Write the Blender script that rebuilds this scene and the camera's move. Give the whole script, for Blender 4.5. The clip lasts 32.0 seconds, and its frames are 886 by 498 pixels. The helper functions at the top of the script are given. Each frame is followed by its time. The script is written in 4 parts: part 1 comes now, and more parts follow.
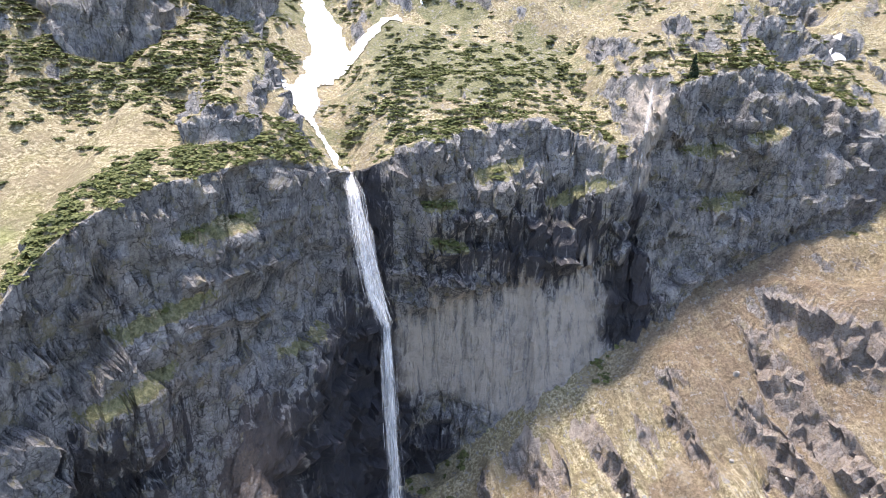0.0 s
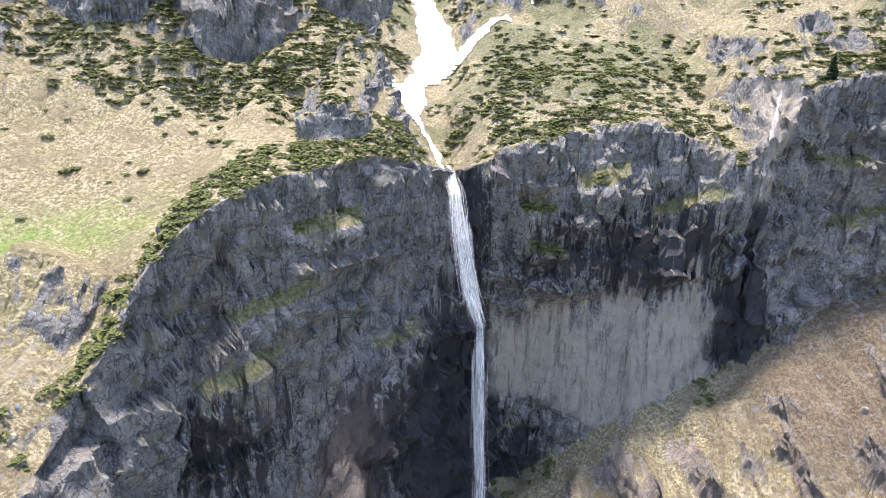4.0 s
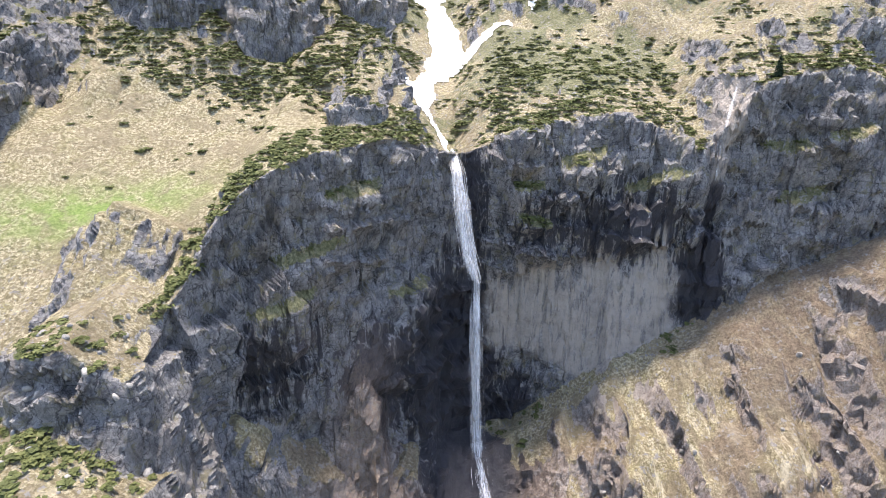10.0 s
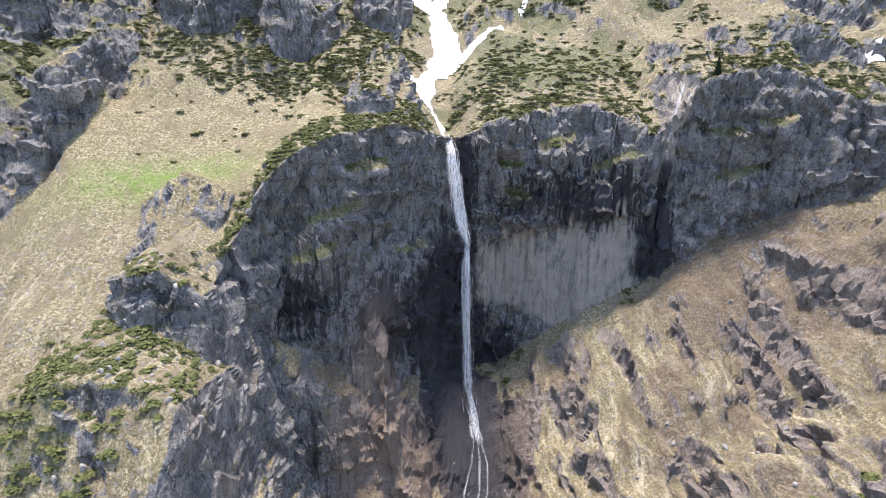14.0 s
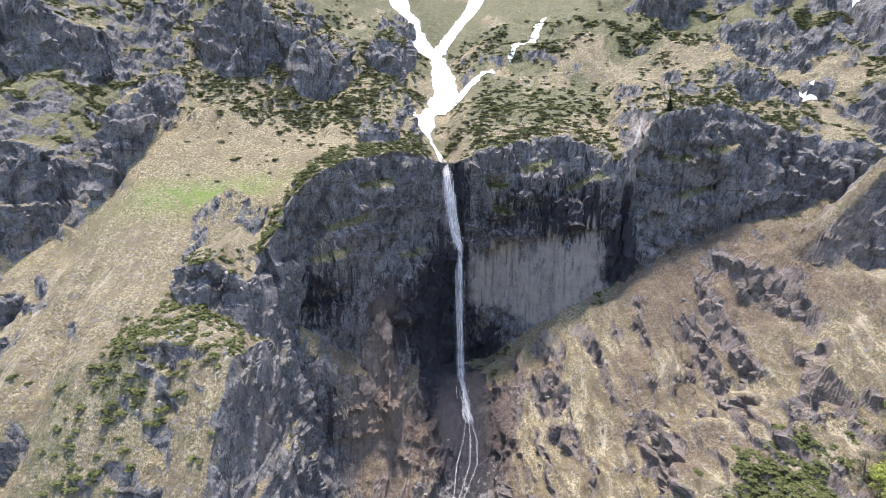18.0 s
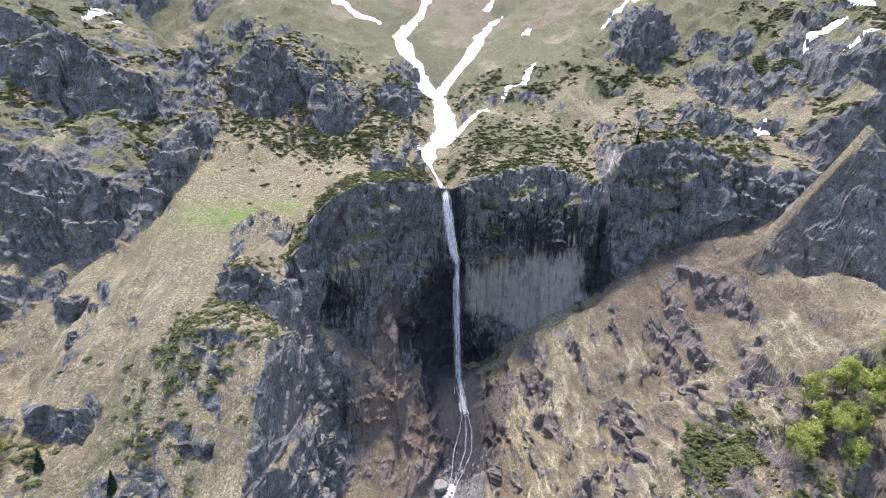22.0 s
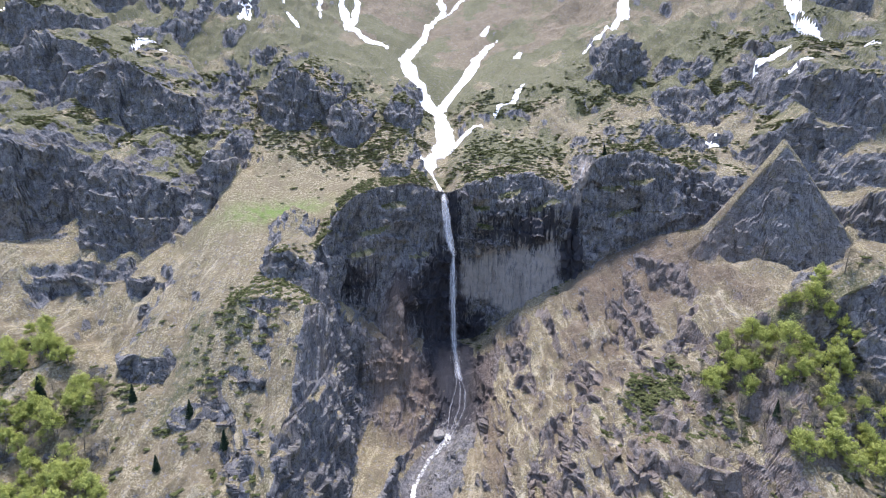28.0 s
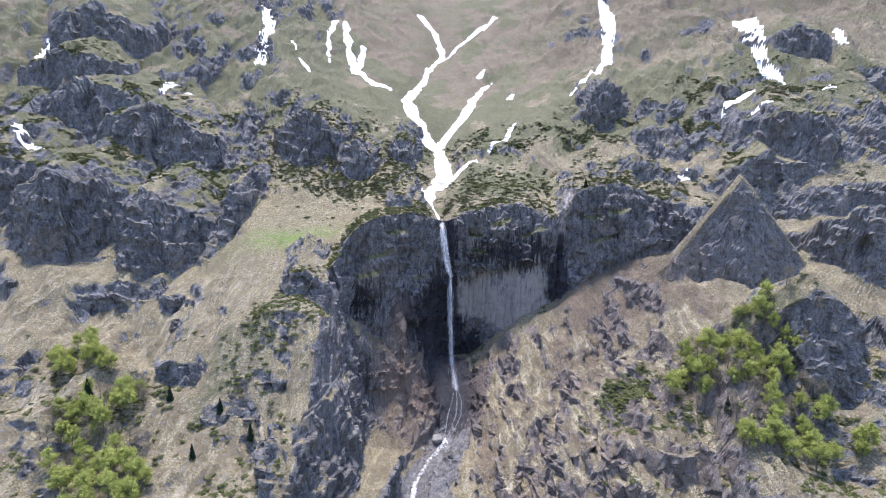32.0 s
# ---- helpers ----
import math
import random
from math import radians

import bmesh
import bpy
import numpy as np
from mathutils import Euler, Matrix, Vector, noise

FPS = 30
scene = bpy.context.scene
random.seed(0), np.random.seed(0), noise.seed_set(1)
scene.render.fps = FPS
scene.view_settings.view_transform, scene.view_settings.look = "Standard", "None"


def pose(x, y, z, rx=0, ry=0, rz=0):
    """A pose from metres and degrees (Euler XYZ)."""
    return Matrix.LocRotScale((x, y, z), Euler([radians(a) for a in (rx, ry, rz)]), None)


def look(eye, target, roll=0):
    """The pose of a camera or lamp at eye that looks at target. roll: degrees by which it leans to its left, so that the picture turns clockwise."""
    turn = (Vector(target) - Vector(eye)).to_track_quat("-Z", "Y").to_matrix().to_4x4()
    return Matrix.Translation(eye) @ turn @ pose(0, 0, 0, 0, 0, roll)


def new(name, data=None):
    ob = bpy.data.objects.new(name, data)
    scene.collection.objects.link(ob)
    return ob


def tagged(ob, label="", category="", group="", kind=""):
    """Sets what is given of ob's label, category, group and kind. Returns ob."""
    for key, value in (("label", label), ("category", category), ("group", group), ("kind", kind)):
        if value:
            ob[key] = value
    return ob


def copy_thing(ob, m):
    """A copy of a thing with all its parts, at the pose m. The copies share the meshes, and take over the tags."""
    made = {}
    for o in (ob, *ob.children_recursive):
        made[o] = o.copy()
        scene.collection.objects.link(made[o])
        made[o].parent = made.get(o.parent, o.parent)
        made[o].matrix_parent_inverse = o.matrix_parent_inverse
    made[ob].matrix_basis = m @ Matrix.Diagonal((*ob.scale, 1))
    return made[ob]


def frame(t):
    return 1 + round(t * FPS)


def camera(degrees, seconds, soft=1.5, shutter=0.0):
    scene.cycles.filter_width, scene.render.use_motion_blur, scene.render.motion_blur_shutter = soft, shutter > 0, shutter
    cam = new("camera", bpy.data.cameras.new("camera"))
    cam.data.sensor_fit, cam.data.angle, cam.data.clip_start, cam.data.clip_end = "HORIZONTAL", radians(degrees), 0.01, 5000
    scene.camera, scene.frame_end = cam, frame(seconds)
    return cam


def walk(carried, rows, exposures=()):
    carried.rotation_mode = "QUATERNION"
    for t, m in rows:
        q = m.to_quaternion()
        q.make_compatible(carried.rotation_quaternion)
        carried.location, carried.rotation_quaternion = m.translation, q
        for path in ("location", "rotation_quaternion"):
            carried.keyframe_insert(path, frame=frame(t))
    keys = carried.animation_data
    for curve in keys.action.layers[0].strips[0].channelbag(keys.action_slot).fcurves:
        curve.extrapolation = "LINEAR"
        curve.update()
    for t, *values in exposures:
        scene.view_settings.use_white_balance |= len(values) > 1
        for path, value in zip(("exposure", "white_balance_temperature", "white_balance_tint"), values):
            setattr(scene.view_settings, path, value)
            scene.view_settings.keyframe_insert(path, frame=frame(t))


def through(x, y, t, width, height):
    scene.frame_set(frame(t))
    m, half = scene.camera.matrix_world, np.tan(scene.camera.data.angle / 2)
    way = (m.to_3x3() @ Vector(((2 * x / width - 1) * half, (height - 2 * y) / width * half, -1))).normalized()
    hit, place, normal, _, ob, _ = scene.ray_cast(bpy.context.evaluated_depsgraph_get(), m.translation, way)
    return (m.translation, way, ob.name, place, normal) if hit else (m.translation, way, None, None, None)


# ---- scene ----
cam = camera(76.8, 32.0, soft=0.6)
PATH = [
    (0.0, pose(0.00, 0.00, 152.00, 71.50, 0.00, -12.00)),
    (0.5, pose(-0.15, 0.22, 151.94, 71.51, 0.00, -10.42)),
    (1.0, pose(-0.51, 0.35, 152.12, 71.45, 0.00, -7.47)),
    (1.5, pose(-0.73, 0.22, 152.18, 71.43, 0.00, -4.83)),
    (2.0, pose(-0.73, 0.22, 152.18, 71.39, 0.00, -3.47)),
    (2.5, pose(-0.73, 0.22, 152.18, 71.43, 0.00, -2.73)),
    (3.0, pose(-0.73, 0.22, 152.18, 71.44, 0.00, -2.42)),
    (3.5, pose(-0.73, 0.22, 152.18, 71.46, 0.00, -2.10)),
    (5.5, pose(-0.16, -0.76, 152.06, 71.51, 0.00, -1.15)),
    (6.0, pose(0.11, -2.23, 152.12, 71.41, 0.00, -1.05)),
    (6.5, pose(0.10, -4.08, 152.12, 71.51, 0.00, -1.05)),
    (7.0, pose(0.18, -6.49, 152.31, 71.43, 0.00, -0.84)),
    (7.5, pose(0.17, -9.25, 152.01, 71.43, 0.00, -0.84)),
    (8.0, pose(0.30, -12.29, 152.19, 71.43, 0.00, -0.73)),
    (8.5, pose(0.53, -15.78, 152.32, 71.44, 0.00, -0.63)),
    (9.0, pose(0.71, -19.50, 152.32, 71.45, 0.00, -0.52)),
    (9.5, pose(1.00, -23.62, 152.45, 71.45, 0.00, -0.52)),
    (10.0, pose(1.42, -28.07, 152.27, 71.46, 0.00, -0.31)),
    (10.5, pose(1.62, -32.59, 152.34, 71.46, 0.00, -0.21)),
    (11.0, pose(2.22, -37.08, 152.16, 71.47, 0.00, -0.10)),
    (11.5, pose(2.60, -41.71, 152.05, 71.48, 0.00, 0.00)),
    (12.0, pose(2.96, -46.39, 152.35, 71.48, 0.00, 0.00)),
    (12.5, pose(3.30, -51.19, 152.30, 71.48, 0.00, 0.11)),
    (13.0, pose(3.69, -55.76, 152.36, 71.49, 0.00, 0.21)),
    (13.5, pose(4.25, -60.42, 152.25, 71.50, 0.00, 0.32)),
    (14.0, pose(4.80, -65.15, 152.55, 71.40, 0.00, 0.42)),
    (14.5, pose(5.35, -69.87, 152.26, 71.50, 0.00, 0.42)),
    (16.5, pose(7.44, -88.37, 152.76, 72.33, 0.00, 0.74)),
    (17.0, pose(7.83, -92.94, 152.82, 73.23, 0.00, 0.84)),
    (17.5, pose(8.02, -97.53, 152.71, 74.13, 0.00, 0.85)),
    (18.0, pose(8.58, -102.19, 152.59, 75.04, 0.00, 0.95)),
    (18.5, pose(8.96, -106.82, 152.48, 75.94, 0.00, 0.95)),
    (19.0, pose(9.17, -111.29, 152.72, 76.84, 0.00, 0.95)),
    (19.5, pose(9.55, -115.91, 152.61, 77.75, 0.00, 1.05)),
    (20.0, pose(9.91, -120.60, 152.31, 78.55, 0.00, 1.05)),
    (20.5, pose(10.30, -125.16, 152.38, 78.55, 0.00, 1.15)),
    (21.0, pose(10.74, -129.49, 152.56, 78.56, 0.00, 1.27)),
    (21.5, pose(11.12, -134.12, 152.45, 78.56, 0.00, 1.27)),
    (22.0, pose(11.36, -138.47, 152.45, 78.47, 0.00, 1.37)),
    (22.5, pose(11.75, -143.04, 152.52, 78.47, 0.00, 1.37)),
    (23.0, pose(12.17, -147.43, 152.52, 78.48, 0.00, 1.47)),
    (23.5, pose(12.56, -152.00, 152.59, 78.48, 0.00, 1.47)),
    (24.0, pose(12.80, -156.35, 152.59, 78.48, 0.00, 1.48)),
    (24.5, pose(13.19, -160.91, 152.66, 78.48, 0.00, 1.58)),
    (25.0, pose(13.62, -165.30, 152.66, 78.48, 0.00, 1.58)),
    (25.5, pose(14.01, -169.87, 152.73, 78.49, 0.00, 1.68)),
    (27.5, pose(15.02, -187.96, 153.17, 79.19, 0.00, 1.69)),
    (29.0, pose(15.81, -201.58, 153.36, 80.39, 0.00, 1.70)),
    (30.0, pose(16.23, -210.58, 153.67, 81.19, 0.00, 1.70)),
    (31.0, pose(16.81, -219.73, 153.62, 81.99, 0.00, 1.70)),
    (32.0, pose(17.48, -228.47, 153.63, 82.84, 0.00, 1.70)),
]
walk(cam, PATH, exposures=((0, 2.12, 7050, 16), (8, 2.08, 7050, 16), (12, 1.86, 6950, 16), (19, 1.53, 6650, 17), (32, 1.32, 6080, 20)))

# ---------------------------------------------------------------- sky and sun
world = bpy.data.worlds.new("sky")
scene.world = world
world.use_nodes = True
wn = world.node_tree.nodes
sky_tex = wn.new("ShaderNodeTexSky")
sky_tex.sky_type = "NISHITA"
sky_tex.sun_disc = False
SUN_ELEV, SUN_AZ = radians(75), radians(-14)      # azimuth from +y towards +x
sky_tex.sun_elevation, sky_tex.sun_rotation = SUN_ELEV, SUN_AZ
wn["Background"].inputs["Strength"].default_value = 0.15
world.node_tree.links.new(sky_tex.outputs[0], wn["Background"].inputs["Color"])
sun = new("sun", bpy.data.lights.new("sun", "SUN"))
sun.data.energy, sun.data.angle, sun.data.color = 2.75, radians(8), (1.0, 0.96, 0.90)
sun_to = Vector((math.sin(SUN_AZ) * math.cos(SUN_ELEV), math.cos(SUN_AZ) * math.cos(SUN_ELEV), math.sin(SUN_ELEV)))
sun.matrix_world = look(sun_to * 900, (0, 0, 0))

# ---------------------------------------------------------------- noise in numpy


HASH_A, HASH_B, HASH_C, HASH_SEED = 374761393, 668265263, 2147483647, 974634721


def stirred(h):
    """32-bit whole numbers, thoroughly mixed."""
    h = (h ^ (h >> np.uint32(13))) * np.uint32(1274126177)
    h = (h ^ (h >> np.uint32(16))) * np.uint32(2246822519)
    return h ^ (h >> np.uint32(15))


def whole(q, factor):
    """Whole numbers times a factor, wrapped to 32 bits."""
    return q.astype(np.int32).astype(np.uint32) * np.uint32(factor)


def hash_bits(i, j, k, seed=0):
    return stirred(whole(i, HASH_A) + whole(j, HASH_B) + whole(k, HASH_C) + np.uint32(seed * HASH_SEED & 0xFFFFFFFF))


def share(h):
    return (h & np.uint32(0xFFFFFF)).astype(np.float32) * np.float32(1 / 0xFFFFFF)


def hash3(i, j, k, seed=0):
    return share(hash_bits(i, j, k, seed))


def vnoise(x, y, z, seed=0):
    """Smooth value noise, -1 to 1."""
    xf, yf, zf = np.floor(x), np.floor(y), np.floor(z)
    a, b, c = whole(xf, HASH_A) + np.uint32(seed * HASH_SEED & 0xFFFFFFFF), whole(yf, HASH_B), whole(zf, HASH_C)
    u, v, w = ((q - f).astype(np.float32) for q, f in ((x, xf), (y, yf), (z, zf)))
    u, v, w = u * u * (3 - 2 * u), v * v * (3 - 2 * v), w * w * (3 - 2 * w)
    layers = []
    for dk in (0, HASH_C):
        lines = []
        for dj in (0, HASH_B):
            base = b + np.uint32(dj) + (c + np.uint32(dk)) + a
            p, q = share(stirred(base)), share(stirred(base + np.uint32(HASH_A)))
            lines.append(p + (q - p) * u)
        layers.append(lines[0] + (lines[1] - lines[0]) * v)
    return (layers[0] + (layers[1] - layers[0]) * w) * 2 - 1


def flat_noise(x, y, seed=0):
    xf, yf = np.floor(x), np.floor(y)
    base = whole(xf, HASH_A) + whole(yf, HASH_B) + np.uint32(seed * HASH_SEED & 0xFFFFFFFF)
    u, v = x - xf, y - yf
    u, v = u * u * (3 - 2 * u), v * v * (3 - 2 * v)
    a, b, c, d = (share(stirred(base + np.uint32(o & 0xFFFFFFFF))) for o in (0, HASH_A, HASH_B, HASH_A + HASH_B))
    return 2 * (a + (b - a) * u + (c - a) * v + (a - b - c + d) * u * v) - 1


def rolls(x, y, octaves=4, seed=0):
    total, amp = 0, 0.5
    for o in range(octaves):
        total = total + amp * flat_noise(x, y, seed + o)
        x, y, amp = x * 1.6 + y * 1.25 + 3.1, y * 1.6 - x * 1.25 + 1.7, amp * 0.5
    return total


def fbm(x, y, z, octaves=4, seed=0):
    total, amp = 0, 0.5
    for o in range(octaves):
        total = total + amp * vnoise(x, y, z, seed + o)
        x, y, z, amp = x * 2.03 + 3.1, y * 2.03 + 1.7, z * 2.03 + 5.3, amp * 0.5
    return total


def blocks(x, y, z, size, seed):
    """Random offset of each of many blocks with wavering joints."""
    wx = x + size * 0.45 * vnoise(x / size / 1.7, y / size / 1.7, z / size / 1.7, seed + 50)
    wz = z + size * 0.45 * vnoise(x / size / 1.7, y / size / 1.7, z / size / 1.7, seed + 51)
    wy = y + size * 0.45 * vnoise(x / size / 1.7, y / size / 1.7, z / size / 1.7, seed + 52)
    wx, wz = wx * 0.94 - wz * 0.34, wz * 0.94 + wx * 0.34
    i, j, k = (np.floor(q / s).astype(np.int64) for q, s in ((wx, size * 0.8), (wy, size), (wz, size * 1.3)))
    return hash3(i, j, k, seed) * 2 - 1


def facets(x, y, z, size, tall, seed):
    """Offset of broken rock: each cell has its own level and its own tilted plane."""
    p = (x / size, y / size, z / (size * tall))
    base = [np.floor(q).astype(np.int64) for q in p]
    best, out = np.full(np.shape(x), 1e9), np.zeros(np.shape(x))
    for step in np.ndindex(3, 3, 3):
        cell = [b + o - 1 for b, o in zip(base, step)]
        bits = hash_bits(*cell, seed)
        d = [q - c - 0.1 - ((bits >> np.uint32(shift)) & np.uint32(255)) * (0.8 / 255) for q, c, shift in zip(p, cell, (0, 8, 16))]
        far = d[0] ** 2 + d[1] ** 2 + d[2] ** 2
        bits = hash_bits(*cell, seed + 5)
        level, lean_x, lean_y, lean_z = (((bits >> np.uint32(shift)) & np.uint32(255)) * (2 / 255) - 1 for shift in (0, 8, 16, 24))
        lean = lean_x * d[0] + lean_y * d[1] + (0.8 * lean_z + 0.4) * d[2]
        nearer = far < best
        out = np.where(nearer, level + 1.3 * lean, out)
        best = np.where(nearer, far, best)
    return out


def smooth(a, b, v):
    v = np.clip((v - a) / (b - a), 0, 1)
    return v * v * (3 - 2 * v)


# ---------------------------------------------------------------- the lie of the land
# guide lines across the slope, from the valley up, each as x: (y, z)
KNOT_X = (-260, -190, -140, -100, -75, -60, -52, -46, -41, -36, -30, -12, 5, 25, 55, 80, 95, 115, 130, 150, 185, 260)
SHELF_Y = (-5, -5, -5, 0, 0, 0, 0, 2, 2, 5, 10, 15, 20, 20, 5, 0, 0, 5, 15, 20, 20, 20)
SHELF_Z = (50, 48, 46, 50, 50, 52, 58, 62, 42, 26, 10, 6, 4, 8, 26, 42, 50, 64, 76, 80, 80, 85)
MID_Y = (60, 60, 60, 36, 33, 32, 30, 26, 30, 40, 52, 56, 66, 80, 80, 80, 80, 72, 66, 62, 66, 70)
MID_Z = (82, 74, 70, 86, 90, 91, 90, 88, 42, 24, 13, 9, 5, 13, 38, 50, 56, 68, 83, 87, 88, 92)
FOOT_Y = (100, 100, 100, 64, 62, 62, 66, 82, 85, 89, 93, 107, 124, 134, 128, 132, 131, 130, 128, 128, 140, 140)
FOOT_Z = (112, 102, 102, 95, 97, 95, 88, 77, 72, 66, 60, 50, 40, 38, 64, 76, 88, 96, 104, 108, 122, 130)
# two lines between the middle and the foot: as a rule on the straight way, but a ledge over a column cliff and the brown mound beside the fall
THIRDS = [[a + (b - a) * k / 3 for a, b in zip(p, q)] for k in (1, 2) for p, q in ((MID_Y, FOOT_Y), (MID_Z, FOOT_Z))]
for at_x, places in {-46: (50, 84, 70, 76), -41: (70, 38, 73, 70), -36: (71, 34, 75, 63), -30: (72, 33, 78, 56), -12: (73, 24, 92, 45)}.items():
    for line, value in zip(THIRDS, places):
        line[KNOT_X.index(at_x)] = value
LOW_Y, LOW_Z, LEDGE_Y, LEDGE_Z = THIRDS
RIM_Y = (150, 150, 140, 95, 93, 72, 75, 88, 95, 101, 106, 122, 141, 143, 146, 138, 140, 139, 138, 136, 150, 150)
RIM_Z = (156, 147, 142, 115, 112, 103, 106, 121, 126, 129, 131, 133, 125, 131, 137, 126, 146, 150, 147, 138, 136, 150)
# the slope above, on its own wider knots
WIDE_X = (-260, -190, -140, -100, -51, 5, 55, 95, 130, 185, 260)
UP_Z = (200, 192, 192, 188, 169, 157, 167, 177, 186, 194, 208)
FAR_Z = (322, 310, 296, 284, 267, 253, 263, 274, 292, 312, 330)
TOP_Z = (610, 600, 590, 580, 570, 560, 566, 575, 585, 600, 620)


def along(x, values):
    """A guide line at x: straight between its knots, slightly rounded."""
    knots = KNOT_X if len(values) == len(KNOT_X) else WIDE_X
    return (np.interp(x - 1.5, knots, values) + np.interp(x, knots, values) + np.interp(x + 1.5, knots, values)) / 3


def polyline_distance(x, y, line):
    """Distance to a line of (x, y, half width), less the half width there."""
    best = np.full(np.shape(x), 1e9)
    for (x0, y0, w0), (x1, y1, w1) in zip(line, line[1:]):
        dx, dy = x1 - x0, y1 - y0
        t = np.clip(((x - x0) * dx + (y - y0) * dy) / (dx * dx + dy * dy), 0, 1)
        best = np.minimum(best, np.hypot(x - x0 - t * dx, y - y0 - t * dy) - (w0 + t * (w1 - w0)))
    return best


# crags that stand out of the slope: x, front y, top z, half width, fall of the crest to each side, slope of the top, curve of the front, raggedness
CRAGS = {
    "left_lower_crag": (-168, 104, 149, 28, (0.25, 0.8), 0.35, 10, 0.6),
    "left_outer_crag": (-228, 108, 160, 40, (0.3, 0.35), 0.45, 14, 0.8),
    "left_edge_crag": (-300, 125, 180, 46, (0.3, 0.5), 0.5, 14, 0.9),
    "left_upper_crag": (-204, 168, 210, 50, (0.4, 0.55), 0.25, 16, 0.7),
    "left_high_crag": (-262, 200, 230, 48, (0.3, 0.5), 0.35, 14, 0.8),
    "left_far_crag": (-320, 255, 268, 46, (0.3, 0.4), 0.4, 14, 0.9),
    "left_top_crag": (-330, 310, 320, 40, (0.5, 0.5), 0.4, 14, 0.9),
    "gully_crag": (-124, 124, 150, 12, (0.7, 0.9), 0.3, 5, 0.6),
    "middle_crag": (-96, 194, 206, 25, (0.7, 0.7), 0.25, 12, 0.45),
    "middle_side_crag": (-60, 186, 181, 11, (0.8, 0.9), 0.25, 6, 0.4),
    "knob": (-50, 205, 167, 5, (0.8, 0.8), 0.2, 3, 0.3),
    "snow_side_crag": (-31, 226, 187, 11, (0.8, 0.6), 0.4, 8, 0.4),
    "pinnacle": (-71, 92, 124, 15, (0.7, 0.6), -0.3, 3, 0.12),
    "meadow_block": (-63, 55, 109, 11, (0.3, 0.8), 0.1, 3, 0.2),
    "rim_rock": (-22, 128, 144, 8, (0.8, 0.5), 0.3, 4, 0.4),
    "nose": (-47, 4, 65, 7, (0.5, 1.5), -0.1, 6, 0.3),
    "cave_rock": (-140, 74, 91, 11, (0.2, 0.2), 0.45, 4, 0.3),
    "low_left_rock": (-112, 20, 72, 12, (0.3, 0.3), 0.5, 5, 0.5),
    "pyramid_crag": (174, 92, 157, 46, (1.35, 1.15), -1.0, 8, 0.14),
    "tree_crag": (171, 20, 114, 30, (0.95, 0.7), -0.4, 12, 0.15),
    "buttress": (140, 262, 238, 32, (1.1, 0.9), 0.35, 14, 0.6),
    "buttress_foot": (112, 222, 186, 14, (0.6, 0.8), 0.3, 8, 0.5),
    "step_crag": (146, 176, 172, 12, (0.8, 0.8), 0.3, 6, 0.5),
    "ridge_crag": (226, 156, 172, 40, (0.5, 0.3), 0.35, 6, 0.45),
    "ridge_foot": (168, 138, 136, 26, (0.95, 0.0), 0.5, 4, 0.3),
    "right_crag": (256, 170, 204, 36, (0.5, 0.4), 0.4, 14, 0.8),
    "right_edge_crag": (246, 95, 138, 32, (0.6, 0.4), -0.2, 12, 0.8),
    "right_far_crag": (226, 240, 232, 26, (0.6, 0.6), 0.35, 12, 0.8),
    "right_top_crag": (320, 300, 300, 36, (0.6, 0.5), 0.4, 14, 0.9),
}
CRAG_NAMES = list(CRAGS)
LEANING = {"pinnacle": 0.75}      # a front that lies back
ROUND_CREST = {"pyramid_crag": 3.5, "tree_crag": 8.0}      # width of the grassy brow
CHUTE = ((113, 120, 1.2), (107, 100, 2.0), (100, 82, 2.6), (95, 64, 3.2))
GULLY = ((74, 64, 0.5), (67, 42, 1.5), (54, 14, 2.5), (44, -18, 3.5), (36, -60, 4))
